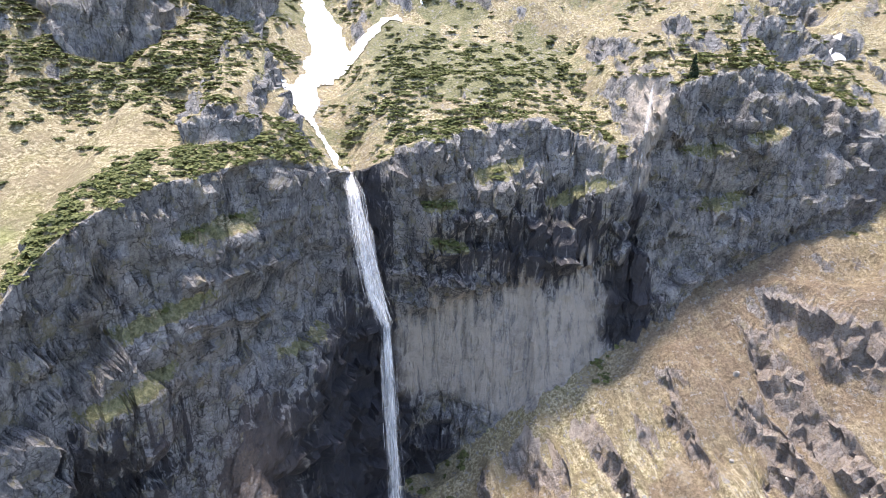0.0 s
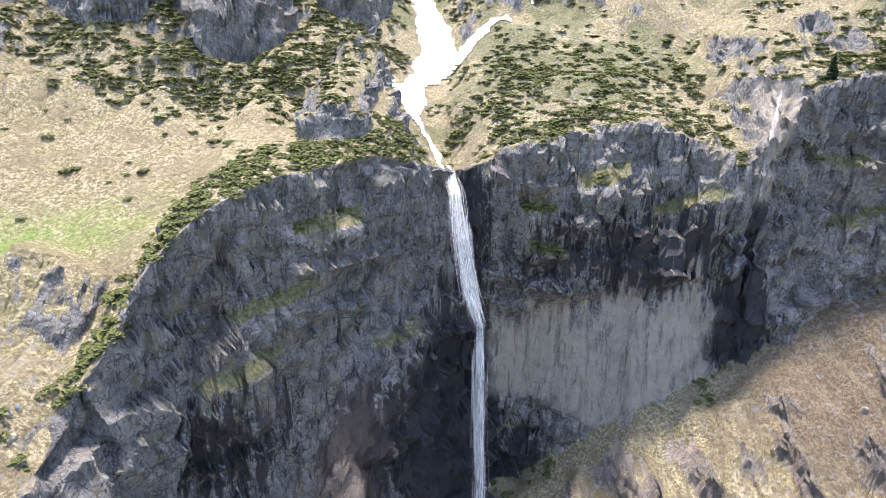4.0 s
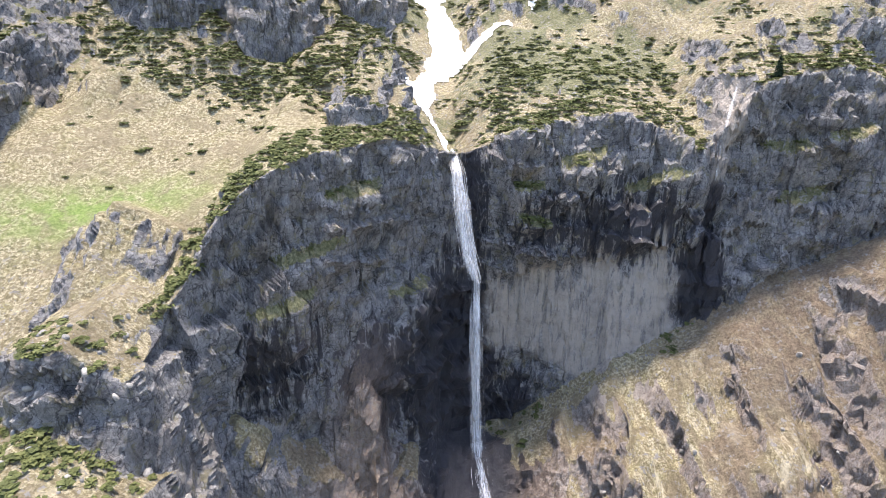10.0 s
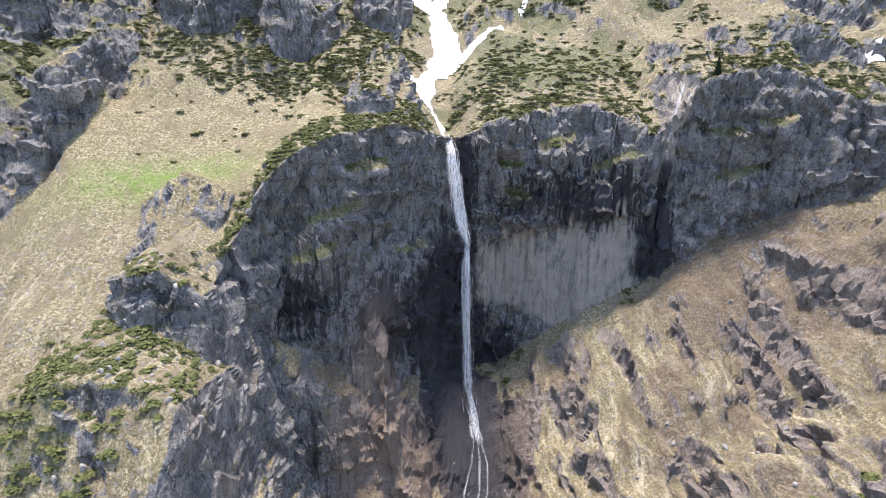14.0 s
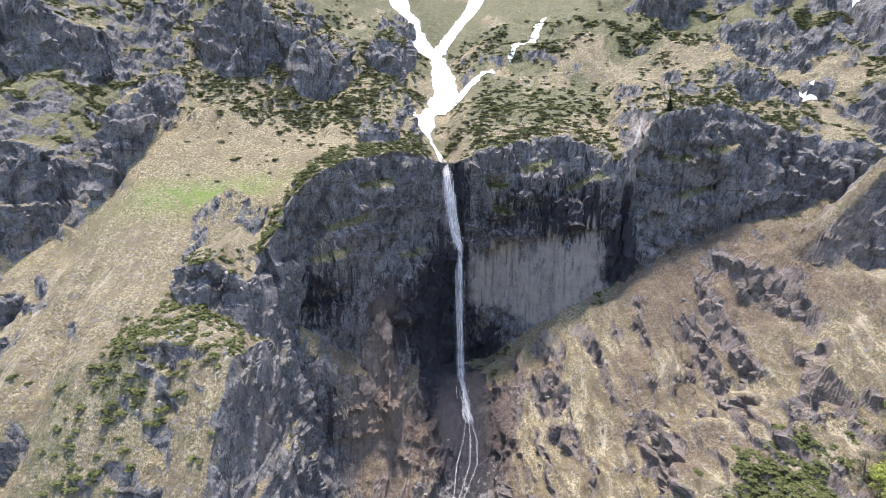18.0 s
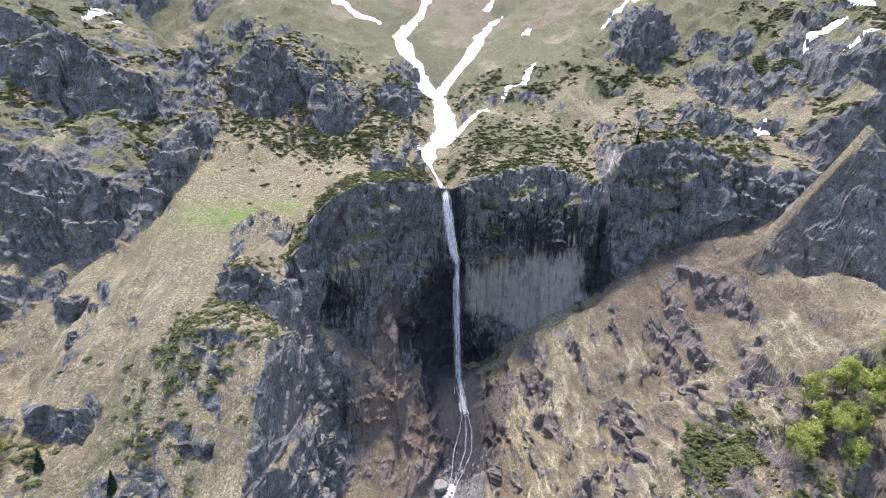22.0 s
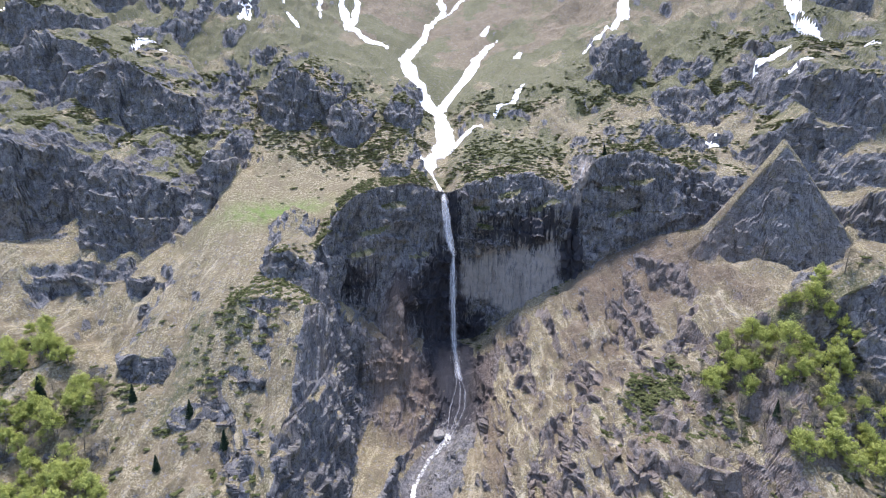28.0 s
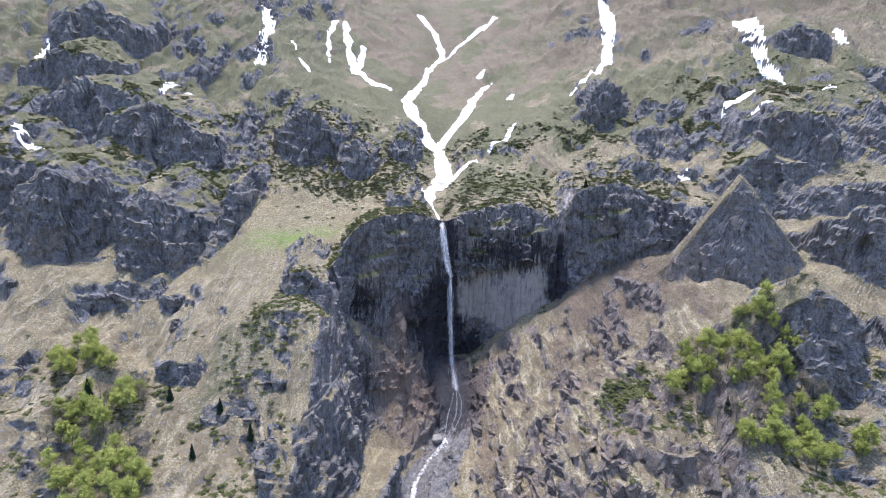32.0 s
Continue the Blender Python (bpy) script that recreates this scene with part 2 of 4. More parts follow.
SNOW_LINES = (
    ((4, 146, 1.0), (2, 160, 1.8), (-4, 174, 2.6), (-6, 190, 3.6), (-1, 207, 4.5), (4, 226, 7.5), (4, 244, 7), (-1, 268, 5), (-13, 288, 6), (-27, 316, 7), (-36, 345, 5), (-28, 378, 3), (-18, 427, 3), (-3, 471, 4), (-15, 518, 4), (-36, 560, 4)),
    ((4, 220, 5), (17, 226, 5), (30, 228, 3)),
    ((0, 284, 4), (12, 305, 4.5), (24, 331, 5), (37, 368, 3.5), (52, 399, 1)),
    ((-3, 466, 3), (27, 495, 3), (61, 540, 4)),
    ((-54, 353, 3), (-73, 356, 4), (-90, 370, 5), (-105, 408, 4), (-120, 463, 4)),
    ((-90, 372, 3), (-92, 423, 3)),
    ((-116, 357, 1.5), (-127, 404, 2.5), (-132, 466, 4)),
    ((-180, 328, 3), (-183, 345, 5), (-190, 405, 6), (-204, 430, 6)),
    ((-149, 356, 1), (-161, 380, 2)), ((-145, 341, 2), (-128, 322, 2)),
    ((42, 239, 3), (52, 250, 3.5), (66, 276, 2)),
    ((122, 308, 1), (139, 315, 2.5), (160, 341, 5), (177, 398, 6), (183, 437, 7), (190, 480, 6)),
    ((288, 256, 2), (280, 277, 5), (295, 334, 8), (300, 368, 8)), ((365, 312, 4), (374, 330, 4)),
    ((-229, 240, 3), (-229, 262, 3)), ((-201, 226, 3), (-196, 245, 2)), ((-292, 160, 4), (-270, 150, 2)), ((-408, 344, 4), (-407, 376, 6)),
    ((167, 172, 2), (178, 172, 2)), ((232, 196, 2), (240, 192, 2)), ((310, 240, 3), (312, 234, 2)), ((-130, 122, 1), (-128, 127, 1.5)),
    ((66, 335, 2.5), (71, 344, 2)), ((38, 405, 2.5), (44, 415, 2)), ((223, 222, 2), (244, 228, 3)),
)


WATER_LINE = ((13, 116, 36), (15, 106, 29), (17, 98, 23), (16, 88, 15), (12, 78, 8), (9, 70, 5), (1, 58, 2), (-5, 42, -2), (-6, 24, -7), (-9, 0, -14), (-8, -50, -40))


def channel(x, y):
    """Distance in plan to the water's line below the fall, and its height there."""
    gap, bed = np.full(np.shape(x), 1e9), np.zeros(np.shape(x))
    for (x0, y0, z0), (x1, y1, z1) in zip(WATER_LINE, WATER_LINE[1:]):
        dx, dy = x1 - x0, y1 - y0
        t = np.clip(((x - x0) * dx + (y - y0) * dy) / (dx * dx + dy * dy), 0, 1)
        d = np.hypot(x - x0 - t * dx, y - y0 - t * dy)
        bed = np.where(d < gap, z0 + t * (z1 - z0), bed)
        gap = np.minimum(gap, d)
    return gap, bed


def scree_side(x, y):
    """The steep side of scree, turf and broken rock right of the fall."""
    return smooth(18, 34, x) * smooth(168, 140, x) * smooth(128, 108, y) * smooth(-60, -20, y)


def ground(x, y):
    """Height of the land, and which crag stands there (0: open slope, 1 to 3: the great wall, 4 on: the crags)."""
    ys = [np.full(np.shape(x), -900.0), np.full(np.shape(x), -160.0)]
    zs = [np.full(np.shape(x), -330.0), along(x, SHELF_Z) * 0.5 - 75]
    for gy, gz in ((SHELF_Y, SHELF_Z), (MID_Y, MID_Z), (LOW_Y, LOW_Z), (LEDGE_Y, LEDGE_Z), (FOOT_Y, FOOT_Z), (RIM_Y, RIM_Z)):
        ys.append(along(x, gy)), zs.append(along(x, gz))
    for gy, gz in ((220.0, UP_Z), (400.0, FAR_Z), (820.0, TOP_Z)):
        ys.append(np.full(np.shape(x), gy)), zs.append(along(x, gz))
    ys.append(np.full(np.shape(x), 1600.0)), zs.append(zs[-1] + 120)
    z = zs[0].copy()
    ribs = 4.2 * rolls(x / 21, y / 60, 4, 55) + 2.0 * np.abs(rolls(x / 4.5, y / 60, 3, 65))
    x_land, x = x, x + 3.2 * rolls(x / 60, y / 6.5, 3, 75) * smooth(-5, 15, y) * smooth(74, 62, y) * np.exp(-(((x + 42) / 9) ** 4))
    y_land, y = y, y + ribs * smooth(48, 62, y) * smooth(165, 140, y) * (1 - np.exp(-(((x - 6) / 9) ** 2)))
    for i in range(len(ys) - 1):
        run = np.maximum(ys[i + 1] - ys[i], 0.5)
        z = z + (zs[i + 1] - zs[i]) * np.clip((y - ys[i]) / run, 0, 1)
    who = np.zeros(np.shape(x), np.int32)
    wall = (y > ys[6] - 1) & (y < ys[7] + 1) & (x > -52) & (x < 168)
    who[wall] = 1 + (x[wall] > 5) + (x[wall] > 84)
    # broken ground: steps and ribs, but for the meadow, the scree, the wall and the gully
    above = smooth(4, 30, y - ys[7])
    below = smooth(2, 14, ys[6] - y) * smooth(-75, -30, y)
    meadow = np.exp(-((((x + 82) / 52) ** 2 + ((y - 0.15 * (x + 82) - 118) / 34) ** 2) ** 2))
    scree = np.exp(-((((x - 92) / 40) ** 2 + ((y - 100) / 34) ** 2) ** 2))
    scree = np.maximum(scree, np.exp(-((((x - 150) / 40) ** 2 + ((y - 118) / 26) ** 2) ** 2)))
    rough = np.maximum(above, below * 1.25) * (1 - 0.97 * meadow) * (1 - 0.3 * scree) * smooth(0, 16, np.abs(x) - 4 + 40 * (y < 140))
    gorge = np.exp(-((((x + 8) / 52) ** 2 + ((y - 62) / 62) ** 2) ** 2))
    rough = rough * (1 - 0.55 * gorge) * (1 - 0.7 * smooth(235, 310, y) * np.exp(-((x / 150) ** 2)))
    spur = np.exp(-((((x + 70) / 30) ** 2 + ((y - 30) / 36) ** 2) ** 2))
    rough = rough * (1 - 0.8 * spur)
    hump = np.exp(-((((x - 45) / 42) ** 2 + ((y - 176) / 36) ** 2) ** 2))
    rough = rough * (1 - 0.6 * hump)
    tall = 1 + 0.6 * smooth(60, 140, np.abs(x - 10)) * smooth(85, 150, y) + 0.5 * smooth(-115, -150, x) * smooth(85, 120, y)
    z = z + rough * tall * 9.0 * (0.55 - 2.4 * np.abs(rolls(x / 48 + 0.5 * rolls(x / 30, y / 30, 2, 5), y / 66, 4, 7)))
    z = z + rough * tall * 2.4 * (0.5 - 2.4 * np.abs(rolls(x / 15, y / 23, 4, 17)))
    z = z + 16 * rolls(x / 130, y / 190, 3, 27) * smooth(230, 420, y)
    z = z + np.maximum(above, below) * 0.8 * rolls(x / 12, y / 14, 4, 9)
    # the gully of the snow
    for line, deep in zip(SNOW_LINES, (7, 2, 4, 3, 4)):
        z = z - deep * np.exp(-(np.maximum(polyline_distance(x, y, line), 0) / 9) ** 2) * smooth(141, 150, y)
    x, y = x_land, y_land
    z = z + scree_side(x, y) * 4.5 * (0.35 - 2.0 * np.abs(rolls(x / 12 + y / 90, y / 55, 4, 37)))
    z = z - 9 * np.exp(-(np.maximum(polyline_distance(x, y, GULLY), 0) / 6) ** 2)
    z = z - 2.5 * np.exp(-(np.maximum(polyline_distance(x, y, CHUTE), 0) / 3) ** 2)
    wx, wy = 14 * rolls(x / 34, y / 34, 5, 21), 16 * rolls(x / 22, y / 40, 5, 31)
    for n, (crag_name, (cx, cy, cz, hw, fall, up, curve, k)) in enumerate(CRAGS.items()):
        near = np.abs(x - cx) < hw * 1.7 + 12
        near &= (y > cy - 50) & (y < cy + 260)
        if not near.any():
            continue
        px, py = x[near] + wx[near] * k, y[near] + wy[near] * k
        dx = px - cx
        face = 1.3 + 2.2 * min(1, hw / 40) + 1.6 * np.abs(rolls(px / 20, py / 90, 3, 47))
        face = LEANING.get(crag_name, face)
        brow = ROUND_CREST.get(crag_name, 1.0)
        front = cy + curve * (dx / hw) ** 2
        crest = cz - np.where(dx < 0, -dx * fall[0], dx * fall[1]) + k * (10 * rolls(px / 16, py / 30, 4, 41 + n) - 14 * np.abs(rolls(px / 24, py / 60, 3, 141 + n)))
        top = crest + up * np.minimum(py - front, 60) - 1.2 * np.maximum(py - front - 60, 0)
        top = top - 3 * np.maximum(np.abs(dx) - hw, 0)
        lift = np.where(py > front, top, crest - 0.75 * np.minimum(front - py, brow) - face * np.maximum(front - py - brow, 0) - 3 * np.maximum(np.abs(dx) - hw, 0))
        higher = lift > z[near]
        z[near] = np.maximum(z[near], lift)
        w = who[near]
        w[higher] = 4 + n
        who[near] = w
    # the bed of the cascade and the brook
    gap, bed = channel(x, y)
    z = np.where((y > -60) & (y < 121), np.minimum(z, bed - 0.5 + 0.8 * np.clip(gap - 3.5, 0, 5) + 9 * np.maximum(gap - 8.5, 0)), z)
    return z, who

# ---------------------------------------------------------------- materials


def material(name):
    m = bpy.data.materials.new(name)
    m.use_nodes = True
    return m, m.node_tree.nodes, m.node_tree.links


class Nodes:
    """A short way to write node trees."""

    def __init__(self, mat):
        self.n, self.l = mat.node_tree.nodes, mat.node_tree.links
        self.place = self.n.new("ShaderNodeNewGeometry").outputs["Position"]

    def put(self, socket, value):
        if isinstance(value, bpy.types.NodeSocket):
            self.l.new(value, socket)
        else:
            socket.default_value = value

    def scaled(self, sx, sy, sz):
        v = self.n.new("ShaderNodeVectorMath")
        v.operation = "MULTIPLY"
        self.l.new(self.place, v.inputs[0])
        v.inputs[1].default_value = (sx, sy, sz)
        return v.outputs[0]

    def warped(self, sx, sy, sz, scale, amount):
        """Places stretched and bent by noise."""
        t = self.n.new("ShaderNodeTexNoise")
        self.l.new(self.place, t.inputs["Vector"])
        t.inputs["Scale"].default_value, t.inputs["Detail"].default_value = scale, 4.0
        v = self.n.new("ShaderNodeVectorMath")
        v.operation = "MULTIPLY_ADD"
        self.l.new(t.outputs["Color"], v.inputs[0])
        v.inputs[1].default_value = (amount * sx, amount * sy, amount * sz)
        self.l.new(self.scaled(sx, sy, sz), v.inputs[2])
        return v.outputs[0]

    def noise(self, scale, detail=4.0, vec=None, rough=0.6, distort=0.0):
        t = self.n.new("ShaderNodeTexNoise")
        self.l.new(vec or self.place, t.inputs["Vector"])
        t.inputs["Scale"].default_value, t.inputs["Detail"].default_value = scale, detail
        t.inputs["Roughness"].default_value, t.inputs["Distortion"].default_value = rough, distort
        return t.outputs["Fac"]

    def cells(self, scale, vec=None, feature="DISTANCE_TO_EDGE"):
        t = self.n.new("ShaderNodeTexVoronoi")
        t.feature = feature
        self.l.new(vec or self.place, t.inputs["Vector"])
        t.inputs["Scale"].default_value = scale
        return t.outputs["Distance"]

    def tone(self, scale, vec=None):
        """A random tone for each of many facets."""
        t = self.n.new("ShaderNodeTexVoronoi")
        self.l.new(vec or self.place, t.inputs["Vector"])
        t.inputs["Scale"].default_value = scale
        s = self.n.new("ShaderNodeSeparateColor")
        self.l.new(t.outputs["Color"], s.inputs[0])
        return s.outputs[0]

    def ramp(self, fac, low, high, a=0.0, b=1.0):
        t = self.n.new("ShaderNodeMapRange")
        t.interpolation_type = "SMOOTHSTEP"
        for s, v in zip(t.inputs, (fac, low, high, a, b)):
            self.put(s, v)
        return t.outputs[0]

    def math(self, op, a, b):
        t = self.n.new("ShaderNodeMath")
        t.operation = op
        self.put(t.inputs[0], a), self.put(t.inputs[1], b)
        return t.outputs[0]

    def mix(self, fac, a, b):
        t = self.n.new("ShaderNodeMix")
        t.data_type = "RGBA"
        self.put(t.inputs[0], fac)
        for s, v in ((t.inputs[6], a), (t.inputs[7], b)):
            self.put(s, v if isinstance(v, bpy.types.NodeSocket) else (*v, 1))
        return t.outputs[2]

    def mask(self, name):
        t = self.n.new("ShaderNodeAttribute")
        t.attribute_name = name
        return t.outputs["Fac"]

    def bump(self, height, strength, distance):
        t = self.n.new("ShaderNodeBump")
        t.inputs["Strength"].default_value, t.inputs["Distance"].default_value = strength, distance
        self.l.new(height, t.inputs["Height"])
        return t.outputs[0]


def make_land():
    """Grey volcanic rock, straw-coloured grass, low green growth and brown scree, told apart by masks on the mesh."""
    m, nodes, links = material("mountain_land")
    g = Nodes(m)
    fine, mid, big = g.noise(1.3, 6, None, 0.8), g.noise(0.25, 5), g.noise(0.045, 4)
    grain = g.noise(3.4, 3, None, 0.8)
    # rock
    streak = g.noise(1.0, 5, g.scaled(0.500, 0.500, 0.09), 0.75, 0.8)
    joint = g.noise(1.0, 6, g.warped(0.10, 0.10, 0.75, 0.05, 3.0), 0.7)
    rock = g.mix(g.ramp(mid, 0.36, 0.64), (0.134, 0.134, 0.140), (0.292, 0.286, 0.281))
    rock = g.mix(g.math("MULTIPLY", g.tone(0.30, g.warped(1, 1, 0.6, 0.3, 3.0)), 0.55), rock, (0.348, 0.342, 0.336))
    rock = g.mix(g.math("MULTIPLY", g.tone(1.1, g.warped(1, 1, 0.6, 0.6, 1.5)), 0.45), rock, (0.098, 0.098, 0.110))
    rock = g.mix(g.ramp(fine, 0.53, 0.64, 0, 0.45), rock, (0.400, 0.388, 0.368))
    rock = g.mix(g.ramp(fine, 0.46, 0.36, 0, 0.5), rock, (0.048, 0.048, 0.053))
    rock = g.mix(g.ramp(streak, 0.52, 0.62, 0, 0.55), rock, (0.046, 0.046, 0.054))
    rock = g.mix(g.ramp(joint, 0.56, 0.64, 0, 0.55), rock, (0.055, 0.054, 0.055))
    rock = g.mix(g.ramp(big, 0.52, 0.70, 0, 0.45), rock, (0.255, 0.209, 0.162))
    crack = g.cells(0.30, g.warped(1.0, 1.0, 0.4, 0.45, 5.0))
    crevice = g.cells(1.0, g.warped(1.0, 1.0, 0.6, 0.9, 2.5))
    rock = g.mix(g.ramp(crack, 0.0, 0.045, 0.75, 0), rock, (0.023, 0.023, 0.027))
    rock = g.mix(g.ramp(crevice, 0.0, 0.07, 0.5, 0), rock, (0.032, 0.032, 0.037))
    lichen = g.ramp(g.noise(0.30, 6, None, 0.75), 0.53, 0.63, 0, 0.6)
    rock = g.mix(lichen, rock, (0.174, 0.157, 0.087))
    # black wet rock beside and behind the water; painted shade in hollows and crack
    wet_shade = g.mask("wet_shade")
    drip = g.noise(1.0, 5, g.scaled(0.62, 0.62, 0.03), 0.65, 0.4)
    wet_shade_here = g.ramp(g.math("ADD", g.math("MULTIPLY", wet_shade, 1.3), g.math("MULTIPLY", g.math("SUBTRACT", drip, 0.5), 3.0)), 0.46, 0.60)
    rock = g.mix(g.math("MULTIPLY", wet_shade_here, 0.9), rock, (0.028, 0.028, 0.036))
    rock = g.mix(g.math("MULTIPLY", g.mask("pale"), g.math("MULTIPLY", g.ramp(drip, 0.50, 0.62, 1.0, 0.35), g.ramp(mid, 0.3, 0.6, 0.55, 0.9))), rock, (0.37, 0.325, 0.28))
    rock = g.mix(g.math("MULTIPLY", g.mask("rust"), g.ramp(fine, 0.35, 0.6, 0.3, 0.8)), rock, (0.25, 0.18, 0.13))
    # grass and growth
    straw = g.mix(g.ramp(fine, 0.42, 0.60), (0.175, 0.145, 0.08), (0.47, 0.415, 0.285))
    straw = g.mix(g.ramp(mid, 0.45, 0.7, 0, 0.55), straw, (0.21, 0.195, 0.085))
    tufts = g.noise(0.95, 3, None, 0.75)
    straw = g.mix(g.ramp(tufts, 0.53, 0.60, 0, 0.75), straw, (0.115, 0.095, 0.05))
    straw = g.mix(g.ramp(grain, 0.54, 0.62, 0, 0.55), straw, (0.13, 0.11, 0.06))
    straw = g.mix(g.ramp(g.noise(0.09, 6, None, 0.7), 0.48, 0.6, 0, 0.65), straw, (0.19, 0.155, 0.10))
    run = g.noise(1.0, 6, g.scaled(0.20, 0.055, 0.055), 0.75, 0.7)
    straw = g.mix(g.math("MULTIPLY", g.mask("streaky"), g.ramp(run, 0.48, 0.58, 0, 0.7)), straw, (0.135, 0.108, 0.07))
    straw = g.mix(g.math("MULTIPLY", g.mask("streaky"), g.ramp(run, 0.46, 0.36, 0, 0.6)), straw, (0.56, 0.50, 0.37))
    brown = g.mix(g.ramp(fine, 0.35, 0.7), (0.10, 0.075, 0.054), (0.22, 0.17, 0.122))
    grass = g.mix(g.math("MULTIPLY", g.mask("brown"), g.ramp(mid, 0.3, 0.6, 0.6, 1)), straw, brown)
    fresh = g.mix(g.ramp(fine, 0.35, 0.7), (0.13, 0.20, 0.05), (0.25, 0.32, 0.10))
    grass = g.mix(g.math("MULTIPLY", g.mask("fresh"), g.ramp(mid, 0.35, 0.6, 0.3, 1)), grass, fresh)
    heath = g.mix(g.ramp(fine, 0.4, 0.65), (0.092, 0.096, 0.048), (0.205, 0.20, 0.105))
    heath_here = g.math("MULTIPLY", g.mask("heath"), 1.25)
    patch = g.noise(0.30, 6, None, 0.8)
    grass = g.mix(g.ramp(g.math("ADD", g.math("MULTIPLY", heath_here, 0.435), patch), 0.98, 1.08, 0, 0.9), grass, heath)
    # stones showing through the turf
    stone = g.ramp(g.noise(0.6, 5, None, 0.75), 0.56, 0.62)
    grass = g.mix(g.math("MULTIPLY", stone, g.mask("stony")), grass, (0.22, 0.21, 0.20))
    edge = g.math("ADD", g.mask("rock"), g.math("MULTIPLY", g.math("SUBTRACT", g.noise(0.8, 5, None, 0.7), 0.5), 1.1))
    cover = g.ramp(edge, 0.42, 0.56)
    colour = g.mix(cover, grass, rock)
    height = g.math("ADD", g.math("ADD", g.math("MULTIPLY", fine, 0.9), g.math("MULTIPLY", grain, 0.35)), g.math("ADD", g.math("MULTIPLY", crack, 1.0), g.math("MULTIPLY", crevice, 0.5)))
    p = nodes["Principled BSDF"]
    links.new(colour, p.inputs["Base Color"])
    links.new(g.ramp(wet_shade_here, 0, 1, 0.92, 0.45), p.inputs["Roughness"])
    p.inputs["Specular IOR Level"].default_value = 0.25
    links.new(g.bump(height, 1.0, 0.8), p.inputs["Normal"])
    return m


def make_snow():
    m, nodes, links = material("old_snow")
    g = Nodes(m)
    dirt = g.noise(0.35, 6, None, 0.7)
    col = g.mix(g.ramp(dirt, 0.5, 0.8, 0, 0.5), (0.80, 0.81, 0.84), (0.50, 0.46, 0.40))
    p = nodes["Principled BSDF"]
    links.new(col, p.inputs["Base Color"])
    p.inputs["Roughness"].default_value = 0.7
    links.new(g.bump(g.noise(0.8, 4), 0.4, 0.4), p.inputs["Normal"])
    return m


def make_water():
    """White falling water, thin between its threads."""
    m, nodes, links = material("falling_water")
    g = Nodes(m)
    threads = g.noise(1.0, 5, g.scaled(2.2, 2.2, 0.16), 0.7, 0.4)
    p = nodes["Principled BSDF"]
    p.inputs["Base Color"].default_value = (0.93, 0.94, 0.96, 1)
    p.inputs["Roughness"].default_value = 0.5
    links.new(g.math("MULTIPLY", g.ramp(threads, 0.34, 0.66, 0.22, 0.85), g.mask("dense")), p.inputs["Alpha"])
    return m


LAND, SNOW, WATER = make_land(), make_snow(), make_water()

# ---------------------------------------------------------------- the mountainside as one fine sheet


def column_lines():
    """Lines fanning up the slope, given where they cross y = 135: closest about the fall."""
    mid = np.concatenate([np.arange(-112, -73, 0.40), np.arange(-73, -46, 0.17), np.arange(-46, 112.01, 0.40)])
    side = 112 + np.cumsum(np.linspace(0.42, 2.6, 215))
    far = side[-1] + np.cumsum(np.linspace(6, 90, 26))
    return np.concatenate([-far[::-1], -side[::-1], mid, side, far])


def build_land(rows=700):
    lines = column_lines()
    yy = np.concatenate([np.arange(-900, -170, 30), np.arange(-170, -60, 1.5), np.arange(-60, 262, 0.42), np.arange(262, 830, 1.5), np.arange(830, 1601, 40)])
    spread = np.maximum((yy + 260) / 395, 0.42)
    x = 12 + (lines[:, None] - 12) * spread[None, :]
    y = np.broadcast_to(yy, x.shape).copy()
    z, _ = ground(x, y)
    step = np.sqrt(np.diff(x, axis=1) ** 2 + np.diff(y, axis=1) ** 2 + np.diff(z, axis=1) ** 2)
    away = np.hypot(y[:, 1:] + 120, 40)
    weight = step / away * np.where((y[:, 1:] > -70) & (y[:, 1:] < 700), 1.0, 0.12)
    # one pace for neighbouring columns, so that the rows stay even
    for _ in range(30):
        weight[1:-1] = (weight[:-2] + 2 * weight[1:-1] + weight[2:]) / 4
    run = np.concatenate([np.zeros((len(lines), 1)), np.cumsum(weight, axis=1)], axis=1)
    vx, vy, vz = (np.empty((len(lines), rows)) for _ in range(3))
    for c in range(len(lines)):
        at = np.linspace(0, run[c, -1], rows)
        vx[c], vy[c], vz[c] = (np.interp(at, run[c], a[c]) for a in (x, y, z))
    return vx, vy, vz


def sheet_normals(x, y, z):
    du = np.stack([np.gradient(a, axis=0) for a in (x, y, z)], -1)
    dv = np.stack([np.gradient(a, axis=1) for a in (x, y, z)], -1)
    n = np.cross(du, dv)
    return n / np.maximum(np.linalg.norm(n, axis=-1, keepdims=True), 1e-9)


def grid_blur(a, times):
    for _ in range(times):
        p = np.pad(a, 1, mode="edge")
        a = (p[:-2, 1:-1] + p[2:, 1:-1] + p[1:-1, :-2] + p[1:-1, 2:] + 2 * a) / 6
    return a


